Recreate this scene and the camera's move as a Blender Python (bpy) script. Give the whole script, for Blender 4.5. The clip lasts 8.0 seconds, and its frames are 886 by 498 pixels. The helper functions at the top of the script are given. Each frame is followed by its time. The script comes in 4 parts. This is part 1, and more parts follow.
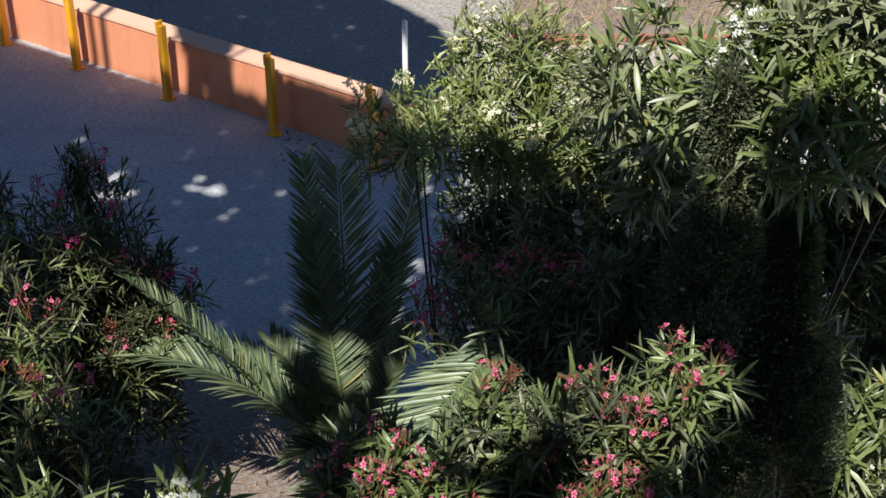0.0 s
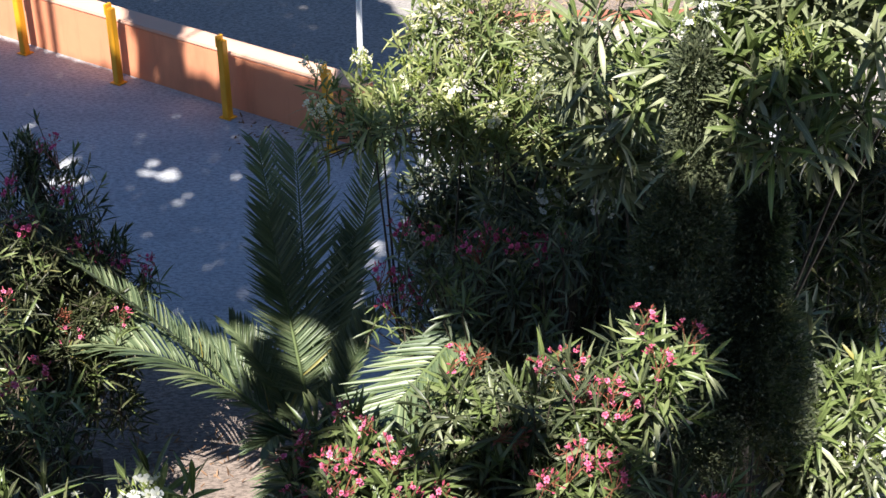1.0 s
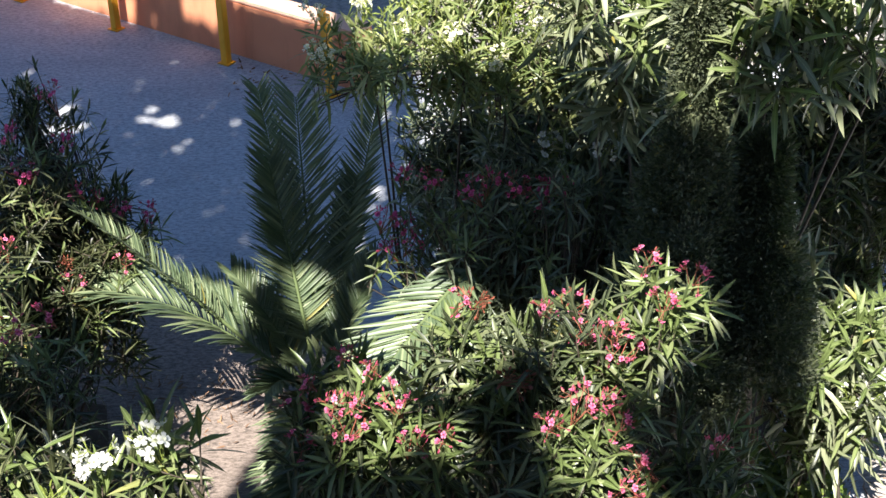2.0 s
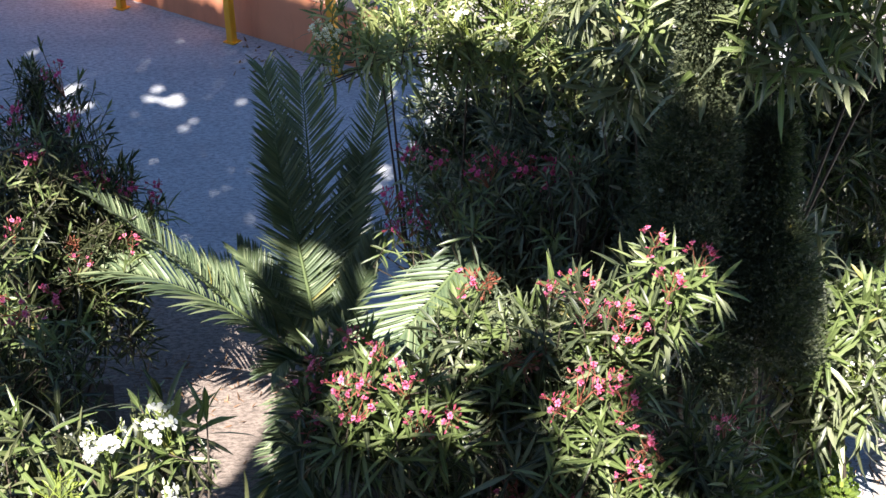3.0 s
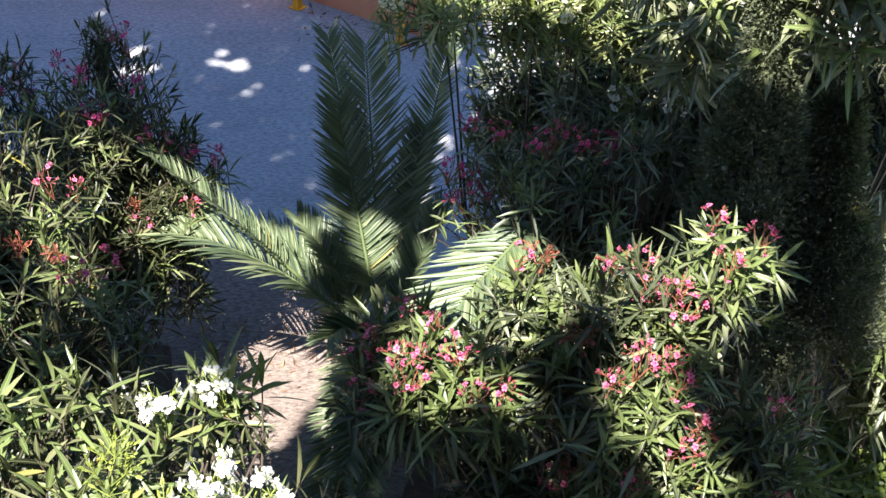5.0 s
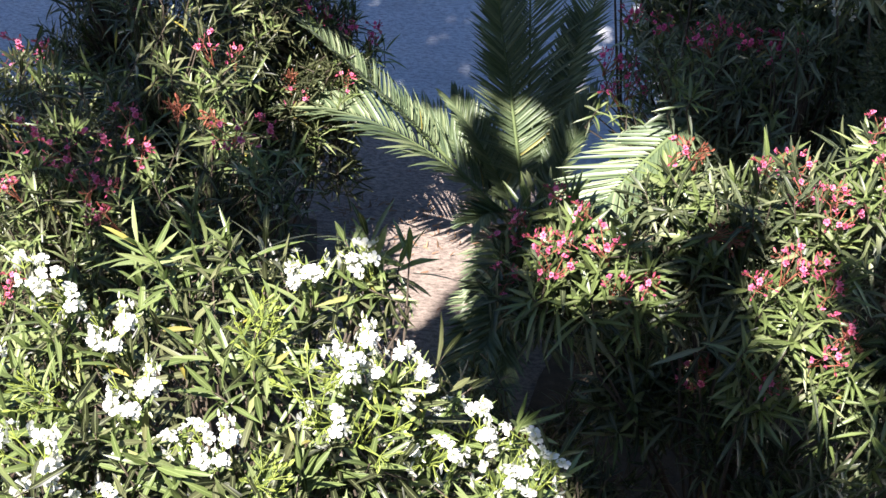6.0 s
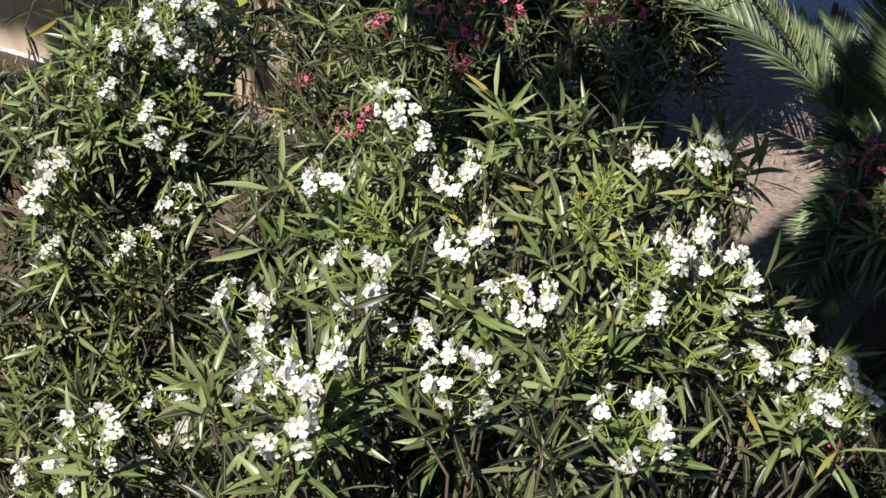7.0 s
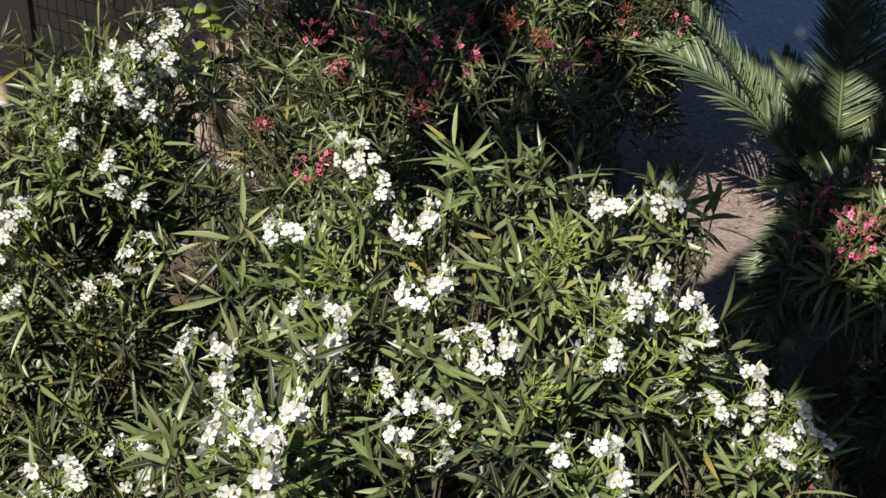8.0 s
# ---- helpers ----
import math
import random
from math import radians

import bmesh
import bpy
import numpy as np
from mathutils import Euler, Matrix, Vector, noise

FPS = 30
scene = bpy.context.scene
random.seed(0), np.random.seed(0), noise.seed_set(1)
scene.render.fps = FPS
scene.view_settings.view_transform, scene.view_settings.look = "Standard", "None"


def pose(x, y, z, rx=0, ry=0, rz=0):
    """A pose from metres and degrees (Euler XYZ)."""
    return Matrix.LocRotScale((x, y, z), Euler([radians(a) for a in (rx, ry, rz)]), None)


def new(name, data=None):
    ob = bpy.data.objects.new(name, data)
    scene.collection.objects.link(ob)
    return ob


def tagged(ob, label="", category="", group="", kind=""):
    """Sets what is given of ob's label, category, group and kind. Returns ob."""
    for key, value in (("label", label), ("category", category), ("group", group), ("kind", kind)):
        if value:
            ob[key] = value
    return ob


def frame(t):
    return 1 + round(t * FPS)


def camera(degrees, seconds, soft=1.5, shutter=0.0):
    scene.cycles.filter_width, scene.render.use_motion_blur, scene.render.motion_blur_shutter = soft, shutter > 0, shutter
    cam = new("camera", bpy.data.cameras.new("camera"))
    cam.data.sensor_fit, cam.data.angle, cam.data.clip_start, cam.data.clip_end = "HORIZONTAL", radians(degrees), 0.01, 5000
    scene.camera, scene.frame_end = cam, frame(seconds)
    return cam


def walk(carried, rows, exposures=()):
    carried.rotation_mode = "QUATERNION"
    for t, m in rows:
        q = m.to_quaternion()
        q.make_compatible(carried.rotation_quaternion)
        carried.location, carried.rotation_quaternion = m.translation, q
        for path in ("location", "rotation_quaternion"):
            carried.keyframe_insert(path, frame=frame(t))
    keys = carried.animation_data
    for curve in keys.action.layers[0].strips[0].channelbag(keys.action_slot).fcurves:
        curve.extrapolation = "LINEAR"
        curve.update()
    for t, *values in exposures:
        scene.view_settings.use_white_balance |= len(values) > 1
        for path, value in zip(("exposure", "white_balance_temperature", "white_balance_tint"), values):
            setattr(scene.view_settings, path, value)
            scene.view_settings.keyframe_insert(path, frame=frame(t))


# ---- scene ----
cam = camera(30.0, 8.0, soft=1.5)
PATH = [
    (0.0, pose(0.000, 0.000, 5.700, 60.700, 0.000, -0.000)),
    (0.5, pose(-0.033, 0.133, 5.630, 60.866, -0.088, -0.722)),
    (1.0, pose(-0.036, 0.138, 5.626, 60.037, 0.107, -1.889)),
    (1.5, pose(-0.049, 0.143, 5.612, 58.937, 0.354, -2.228)),
    (3.0, pose(-0.050, 0.155, 5.629, 57.326, 0.687, -2.038)),
    (3.5, pose(-0.043, 0.160, 5.623, 57.171, 0.523, -1.958)),
    (4.0, pose(-0.043, 0.159, 5.617, 56.897, 0.443, -1.277)),
    (5.5, pose(-0.056, 0.166, 5.625, 55.197, 0.352, 2.690)),
    (6.0, pose(-0.073, 0.161, 5.599, 52.605, 0.056, 6.893)),
    (6.5, pose(-0.118, 0.110, 5.595, 49.684, -1.096, 14.990)),
    (7.0, pose(-0.098, 0.132, 5.567, 48.693, -1.697, 22.912)),
    (7.5, pose(-0.103, 0.122, 5.599, 48.815, -2.540, 25.171)),
    (8.0, pose(-0.099, 0.115, 5.625, 49.914, -2.383, 21.547)),
]
EXPOSURES = [(0.0, 0.56, 6150, 9), (0.5, 1.04, 6150, 9), (1.0, 1.34, 6150, 11), (1.5, 1.50, 6150, 10), (3.5, 1.84, 6150, 13), (5.5, 1.96, 6150, 14),
             (6.0, 1.92, 6150, 15), (6.5, 1.18, 6200, 15), (7.0, 0.83, 6200, 15), (7.5, 0.69, 6200, 15), (8.0, 0.65, 6200, 14)]
walk(cam, PATH, EXPOSURES)

# ---- light ----
SUN_HEADING = 17.0      # degrees to the right of +y towards which the sunlight travels
SUN_HEIGHT = 55.0
world = bpy.data.worlds.new("world")
scene.world = world
world.use_nodes = True
wn = world.node_tree.nodes
sky = wn.new("ShaderNodeTexSky")
sky.sky_type = 'NISHITA'
sky.sun_disc = False
sky.dust_density = 0.3
sky.ozone_density = 6.0
sky.sun_elevation = radians(SUN_HEIGHT)
sky.sun_rotation = radians(180 + SUN_HEADING)
wn["Background"].inputs["Strength"].default_value = 0.045
world.node_tree.links.new(sky.outputs["Color"], wn["Background"].inputs["Color"])

sun_data = bpy.data.lights.new("sun", 'SUN')
sun_data.energy, sun_data.angle, sun_data.color = 5.3, radians(0.3), (1.0, 0.93, 0.83)
sun = new("sun", sun_data)
sun_way = Vector((math.sin(radians(SUN_HEADING)) * math.cos(radians(SUN_HEIGHT)),
                  math.cos(radians(SUN_HEADING)) * math.cos(radians(SUN_HEIGHT)), -math.sin(radians(SUN_HEIGHT))))
sun.matrix_world = Matrix.Translation((0, 0, 30)) @ sun_way.to_track_quat("-Z", "Y").to_matrix().to_4x4()

# ---- materials ----
class Mat:
    """A small node-tree writer."""

    def __init__(self, name, rough=0.6, metal=0.0, spec=0.5):
        self.m = bpy.data.materials.new(name)
        self.m.use_nodes = True
        self.t = self.m.node_tree
        self.b = self.t.nodes["Principled BSDF"]
        self.b.inputs["Roughness"].default_value = rough
        self.b.inputs["Metallic"].default_value = metal
        self.b.inputs["Specular IOR Level"].default_value = spec
        self.co = self.t.nodes.new("ShaderNodeTexCoord").outputs["Object"]

    def link(self, a, b):
        self.t.links.new(a, b)

    def noise(self, scale, detail=5.0, rough=0.6, stretch=None, out="Fac"):
        n = self.t.nodes.new("ShaderNodeTexNoise")
        n.inputs["Scale"].default_value, n.inputs["Detail"].default_value, n.inputs["Roughness"].default_value = scale, detail, rough
        v = self.co
        if stretch:
            mp = self.t.nodes.new("ShaderNodeMapping")
            mp.inputs["Scale"].default_value = stretch
            self.link(v, mp.inputs["Vector"])
            v = mp.outputs["Vector"]
        self.link(v, n.inputs["Vector"])
        return n.outputs[out]

    def ramp(self, fac, *stops):
        r = self.t.nodes.new("ShaderNodeValToRGB")
        el = r.color_ramp.elements
        while len(el) < len(stops):
            el.new(0.5)
        for e, (p, c) in zip(el, stops):
            e.position, e.color = p, (*c, 1) if len(c) == 3 else c
        self.link(fac, r.inputs["Fac"])
        return r.outputs["Color"]

    def mix(self, fac, a, b, mode='MIX'):
        n = self.t.nodes.new("ShaderNodeMix")
        n.data_type, n.blend_type = 'RGBA', mode
        for sock, v in ((n.inputs["Factor"], fac), (n.inputs["A"], a), (n.inputs["B"], b)):
            if isinstance(v, (float, int)):
                sock.default_value = v
            elif isinstance(v, tuple):
                sock.default_value = (*v, 1)
            else:
                self.link(v, sock)
        return n.outputs["Result"]

    def math(self, op, a, b=0.0):
        n = self.t.nodes.new("ShaderNodeMath")
        n.operation = op
        for sock, v in zip(n.inputs, (a, b)):
            if isinstance(v, (float, int)):
                sock.default_value = v
            else:
                self.link(v, sock)
        return n.outputs["Value"]

    def attr(self, name):
        n = self.t.nodes.new("ShaderNodeAttribute")
        n.attribute_name = name
        return n.outputs["Fac"]

    def island(self):
        return self.t.nodes.new("ShaderNodeNewGeometry").outputs["Random Per Island"]

    def colour(self, c):
        if isinstance(c, tuple):
            self.b.inputs["Base Color"].default_value = (*c, 1)
        else:
            self.link(c, self.b.inputs["Base Color"])
        return self

    def bump(self, h, strength=0.4, dist=0.01):
        n = self.t.nodes.new("ShaderNodeBump")
        n.inputs["Strength"].default_value, n.inputs["Distance"].default_value = strength, dist
        self.link(h, n.inputs["Height"])
        self.link(n.outputs["Normal"], self.b.inputs["Normal"])
        return self

    def translucent(self, colour, amount):
        """Lets part of the light through thin leaves and petals."""
        tr = self.t.nodes.new("ShaderNodeBsdfTranslucent")
        if isinstance(colour, tuple):
            tr.inputs["Color"].default_value = (*colour, 1)
        else:
            self.link(colour, tr.inputs["Color"])
        mx = self.t.nodes.new("ShaderNodeMixShader")
        mx.inputs["Fac"].default_value = amount
        self.link(self.b.outputs["BSDF"], mx.inputs[1])
        self.link(tr.outputs["BSDF"], mx.inputs[2])
        self.link(mx.outputs["Shader"], self.t.nodes["Material Output"].inputs["Surface"])
        return self


def leaf_material(name, dark, mid, pale, rib, rough=0.38, through_amount=0.22, spec=0.5):
    k = Mat(name, rough, spec=spec)
    body = k.ramp(k.island(), (0.0, dark), (0.66, mid), (0.985, pale), (1.0, (0.28, 0.23, 0.04)))
    body = k.mix(k.ramp(k.noise(14.0, 3.0), (0.45, (0, 0, 0)), (0.80, (0.30, 0.30, 0.30))), body, pale)
    ribbed = k.mix(k.ramp(k.attr("across"), (0.0, (0.75, 0.75, 0.75)), (0.16, (0, 0, 0))), body, rib)
    k.colour(ribbed)
    k.translucent(k.mix(0.5, ribbed, (0.16, 0.30, 0.03)), through_amount)
    return k.m


# base leaf, darkened so that gaps and shaded shrubs look deep in shade
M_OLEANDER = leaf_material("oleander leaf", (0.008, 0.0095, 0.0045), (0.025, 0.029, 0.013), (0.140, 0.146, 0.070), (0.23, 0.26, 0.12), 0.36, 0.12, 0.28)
# fresh growth, brightened further to hold the sunlit look of the shoot tips
M_OLEANDER_YOUNG_LIT = leaf_material("young sunlit oleander leaf", (0.070, 0.098, 0.028), (0.122, 0.160, 0.050), (0.215, 0.245, 0.105), (0.28, 0.34, 0.13), 0.38, 0.14, 0.45)
# sunlight on the far branches is put into this yellower leaf colour
M_OLEANDER_SUN_YELLOW = leaf_material("sunlit yellow-green oleander leaf", (0.09, 0.115, 0.038), (0.245, 0.275, 0.098), (0.45, 0.455, 0.20), (0.36, 0.38, 0.15), 0.4)
# paler grey-green leaf of the pink shrub, lightened further for the sun on it
M_OLEANDER_PALE = leaf_material("sun-lightened pale oleander leaf", (0.014, 0.020, 0.009), (0.052, 0.066, 0.030), (0.19, 0.205, 0.105), (0.22, 0.24, 0.13), 0.40, 0.10, 0.34)
# lighter copy for shrubs in shade, lifting their brightness through the colour
M_OLEANDER_GREY = leaf_material("shade-lifted oleander leaf", (0.046, 0.060, 0.036), (0.118, 0.142, 0.084), (0.26, 0.28, 0.17), (0.20, 0.22, 0.14), 0.42, 0.12, 0.45)
# brightened leaf copy that carries the sun on the tall and right shrubs
M_OLEANDER_SUN = leaf_material("sun-brightened oleander leaf", (0.062, 0.072, 0.040), (0.170, 0.192, 0.100), (0.34, 0.355, 0.21), (0.30, 0.33, 0.18), 0.38, 0.12, 0.5)
M_PALM = leaf_material("palm leaflet", (0.058, 0.088, 0.044), (0.120, 0.160, 0.080), (0.25, 0.285, 0.15), (0.17, 0.20, 0.09), 0.42, 0.10, 0.6)
M_JUNIPER = leaf_material("juniper scale leaf", (0.028, 0.037, 0.018), (0.070, 0.084, 0.043), (0.18, 0.195, 0.105), (0.09, 0.11, 0.06), 0.6, 0.1)
M_IVY = leaf_material("ivy leaf", (0.05, 0.085, 0.014), (0.11, 0.16, 0.022), (0.22, 0.26, 0.045), (0.22, 0.27, 0.08), 0.4, 0.2)
M_STRAW = leaf_material("dry straw", (0.32, 0.22, 0.10), (0.46, 0.33, 0.16), (0.60, 0.46, 0.24), (0.50, 0.38, 0.20), 0.8, 0.2)
M_LITTER = leaf_material("dead leaf", (0.10, 0.05, 0.025), (0.20, 0.11, 0.06), (0.32, 0.20, 0.12), (0.22, 0.13, 0.07), 0.8, 0.05)


def plain(name, base, rough=0.6, metal=0.0, scale=20.0, amount=0.35, relief=0.2):
    k = Mat(name, rough, metal)
    n = k.noise(scale, 6.0)
    k.colour(k.mix(k.ramp(n, (0.3, (0, 0, 0)), (0.75, (amount, amount, amount))), base, tuple(c * 0.45 for c in base)))
    k.bump(k.noise(scale * 6, 4.0), relief, 0.003)
    return k.m


def petal_material(name, base, tip):
    k = Mat(name, 0.55, spec=0.3)
    c = k.mix(k.ramp(k.attr("across"), (0.0, (0, 0, 0)), (0.9, (1, 1, 1))), base, tip)
    c = k.mix(k.math('MULTIPLY', k.island(), 0.35), c, base)
    k.colour(c).translucent(c, 0.3)
    return k.m


M_PETAL = {'white': petal_material("white petal", (0.62, 0.63, 0.48), (0.71, 0.71, 0.69)),
           'cream': petal_material("cream petal", (0.72, 0.68, 0.36), (0.85, 0.84, 0.72)),
           'pink': petal_material("pink petal", (0.60, 0.08, 0.18), (0.78, 0.24, 0.38)),
           'rose': petal_material("rose petal", (0.54, 0.05, 0.17), (0.72, 0.15, 0.34)),
           'violet': petal_material("violet petal", (0.10, 0.03, 0.30), (0.20, 0.08, 0.50))}
M_STALK_GREEN = plain("yellow-green stalk", (0.22, 0.27, 0.05), 0.55)
M_STALK_RED = plain("red stalk", (0.30, 0.095, 0.055), 0.55)
M_MIDRIB = plain("palm midrib", (0.10, 0.135, 0.045), 0.75)
M_BARK = plain("grey-brown bark", (0.085, 0.065, 0.045), 0.85, scale=30, relief=0.5)


def concrete(name, warm, cool, cracks=True, relief=0.5, grit=0.85, stain=0.0):
    k = Mat(name, 0.88, spec=0.3)
    big = k.noise(0.55, 6.0, 0.65)
    fine = k.noise(34.0, 6.0, 0.8, (0.7, 1.6, 1))
    speck = k.noise(160.0, 2.0, 0.6)
    base = k.mix(k.ramp(big, (0.3, (0, 0, 0)), (0.7, (1, 1, 1))), warm, cool)
    base = k.mix(k.ramp(fine, (0.42, (grit, grit, grit)), (0.56, (0, 0, 0))), base, tuple(c * 0.42 for c in cool))
    base = k.mix(k.ramp(speck, (0.62, (0, 0, 0)), (0.72, (0.5, 0.5, 0.5))), base, tuple(min(c * 1.5, 0.8) for c in warm))
    if stain:
        base = k.mix(k.ramp(k.noise(1.6, 8.0, 0.7, (1.0, 2.2, 1)), (0.48, (0, 0, 0)), (0.78, (stain, stain, stain))), base, tuple(c * 0.55 for c in cool))
    height = k.mix(0.5, fine, k.noise(55.0, 4.0, 0.6, (0.6, 2, 1)))
    if cracks:
        v = k.t.nodes.new("ShaderNodeTexVoronoi")
        v.feature = 'DISTANCE_TO_EDGE'
        v.inputs["Scale"].default_value = 0.42
        warp = k.mix(0.10, k.co, k.noise(2.2, 6.0, 0.7, out="Color"))
        k.link(warp, v.inputs["Vector"])
        line = k.ramp(v.outputs["Distance"], (0.0, (1, 1, 1)), (0.006, (0, 0, 0)))
        gate = k.ramp(k.noise(0.8, 2.0), (0.45, (0, 0, 0)), (0.6, (0.85, 0.85, 0.85)))
        base = k.mix(k.mix(1.0, line, gate, 'MULTIPLY'), base, (0.05, 0.045, 0.04))
    k.colour(base).bump(height, relief, 0.014)
    return k.m


M_CONCRETE = concrete("broomed concrete", (0.55, 0.55, 0.56), (0.41, 0.425, 0.455), False, 0.35, 0.7, 0.6)
M_PATH = concrete("sandy path concrete", (0.33, 0.26, 0.215), (0.23, 0.185, 0.155), False, 1.0)
M_ROAD = concrete("worn road concrete", (0.40, 0.36, 0.32), (0.30, 0.28, 0.26))
M_PAVE = concrete("pale pavement concrete", (0.50, 0.44, 0.37), (0.42, 0.37, 0.32), False)


def soil():
    k = Mat("garden soil", 0.95, spec=0.2)
    n = k.noise(9.0, 8.0, 0.7)
    k.colour(k.ramp(n, (0.3, (0.05, 0.035, 0.025)), (0.55, (0.11, 0.08, 0.055)), (0.8, (0.22, 0.16, 0.11))))
    return k.bump(k.noise(30.0, 8.0, 0.75), 0.9, 0.03).m


M_SOIL = soil()


def plaster(name, base, stain, streak=True):
    k = Mat(name, 0.82, spec=0.25)
    a = k.noise(3.0, 6.0, 0.65)
    c = k.mix(k.ramp(a, (0.35, (0, 0, 0)), (0.75, (0.6, 0.6, 0.6))), base, stain)
    if streak:
        c = k.mix(k.ramp(k.noise(6.0, 5.0, 0.7, (1, 1, 0.12)), (0.5, (0, 0, 0)), (0.8, (0.45, 0.45, 0.45))), c, tuple(v * 0.5 for v in stain))
    return k.colour(c).bump(k.noise(70.0, 5.0, 0.7), 0.35, 0.004).m


M_TERRACOTTA = plaster("terracotta painted plaster", (0.70, 0.29, 0.155), (0.60, 0.23, 0.125))
M_COPING = plaster("paler terracotta", (0.66, 0.40, 0.28), (0.52, 0.34, 0.26), False)
M_TAN = plaster("tan plaster", (0.45, 0.36, 0.255), (0.36, 0.29, 0.21))
M_PINKWALL = plaster("pink plaster", (0.62, 0.36, 0.28), (0.5, 0.3, 0.24))
M_BUILDING = plaster("brown render", (0.28, 0.25, 0.21), (0.22, 0.20, 0.17))
M_YELLOW = plain("orange-yellow painted steel", (0.84, 0.40, 0.02), 0.45, scale=12, amount=0.25)
M_WHITEPAINT = plain("white painted steel", (0.74, 0.74, 0.72), 0.45, scale=15, amount=0.2)
M_WIRE = plain("rusty wire", (0.05, 0.035, 0.03), 0.7)
M_RED = plain("red-brown brick", (0.34, 0.13, 0.08), 0.85, scale=14, relief=0.5)
M_BERRY = plain("pale juniper berry", (0.22, 0.24, 0.17), 0.7)
M_GREENPIPE = plain("green pipe plastic", (0.02, 0.16, 0.10), 0.45)
M_GREYCAP = plain("grey cap plastic", (0.30, 0.31, 0.32), 0.5)
# near-black colour that paints the shade inside the wall's opening
M_OPENING_SHADE = plain("opening shade black", (0.02, 0.018, 0.016), 0.8)

# ---- builders ----
def mesh_of(name, verts, tris, mats, slots=None, across=None, smooth=True):
    """A mesh from arrays of points and triangles."""
    me = bpy.data.meshes.new(name)
    verts, tris = np.asarray(verts, np.float32), np.asarray(tris, np.int32)
    me.vertices.add(len(verts))
    me.vertices.foreach_set("co", verts.ravel())
    me.loops.add(tris.size)
    me.loops.foreach_set("vertex_index", tris.ravel())
    me.polygons.add(len(tris))
    me.polygons.foreach_set("loop_start", np.arange(0, tris.size, 3, dtype=np.int32))
    me.polygons.foreach_set("loop_total", np.full(len(tris), 3, np.int32))
    for m in mats:
        me.materials.append(m)
    if slots is not None:
        me.polygons.foreach_set("material_index", np.asarray(slots, np.int32))
    me.polygons.foreach_set("use_smooth", np.full(len(tris), smooth))
    if across is not None:
        me.attributes.new("across", 'FLOAT', 'POINT').data.foreach_set("value", np.asarray(across, np.float32))
    me.update(calc_edges=True)
    return me


def child(name, me, parent, label=""):
    ob = new(name, me)
    ob.parent = parent
    return tagged(ob, label) if label else ob


def part(name, bm, material, parent, label=""):
    me = bpy.data.meshes.new(name)
    bm.to_mesh(me)
    bm.free()
    me.materials.append(material)
    return child(name, me, parent, label)


def thing(name, x, y, z, label, category, group="", kind=""):
    ob = new(name)
    ob.location = (x, y, z)
    return tagged(ob, label, category, group, kind)


def box(bm, lo, hi, bevel=0.0, m=None):
    """A box between two corners, with its edges rounded off."""
    one = bmesh.new()
    bmesh.ops.create_cube(one, size=1.0)
    for v in one.verts:
        v.co = Vector([a + (b - a) * (c + 0.5) for a, b, c in zip(lo, hi, v.co)])
    if bevel:
        bmesh.ops.bevel(one, geom=one.edges[:], offset=bevel, segments=2, affect='EDGES')
    if m:
        one.transform(m)
    tmp = bpy.data.meshes.new("tmp")
    one.to_mesh(tmp)
    one.free()
    bm.from_mesh(tmp)
    bpy.data.meshes.remove(tmp)
    return bm


def unit(a):
    return a / np.maximum(np.linalg.norm(a, axis=-1, keepdims=True), 1e-9)


def blades(base, ax, nor, length, width, droop, fold=0.18, shape=((0.3, 0.85), (0.68, 0.8))):
    """Arrays of leaf blades: each folded along its rib, tapered to both ends and bent down."""
    n, k = len(base), len(shape)
    side = unit(np.cross(ax, nor))
    nor = np.cross(side, ax)
    per = 2 + 3 * k
    v = np.zeros((n, per, 3))
    ac = np.zeros((n, per))
    L, W, D = length[:, None], width[:, None], droop[:, None]

    def at(s):
        return base + ax * L * s - nor * D * L * s * s

    v[:, 0] = base
    v[:, -1] = at(1.0)
    for i, (s, w) in enumerate(shape):
        mid = at(s)
        v[:, 1 + 3 * i] = mid - side * W * w / 2 + nor * W * w * fold
        v[:, 2 + 3 * i] = mid
        v[:, 3 + 3 * i] = mid + side * W * w / 2 + nor * W * w * fold
        ac[:, 1 + 3 * i] = ac[:, 3 + 3 * i] = 1.0
    f = [(0, 2, 1), (0, 3, 2)]
    for i in range(k - 1):
        a, b = 1 + 3 * i, 4 + 3 * i
        f += [(a, a + 1, b + 1), (a, b + 1, b), (a + 1, a + 2, b + 2), (a + 1, b + 2, b + 1)]
    a = 1 + 3 * (k - 1)
    f += [(a, a + 1, per - 1), (a + 1, a + 2, per - 1)]
    t = (np.array(f)[None] + (np.arange(n) * per)[:, None, None]).reshape(-1, 3)
    return v.reshape(-1, 3), t, ac.ravel()


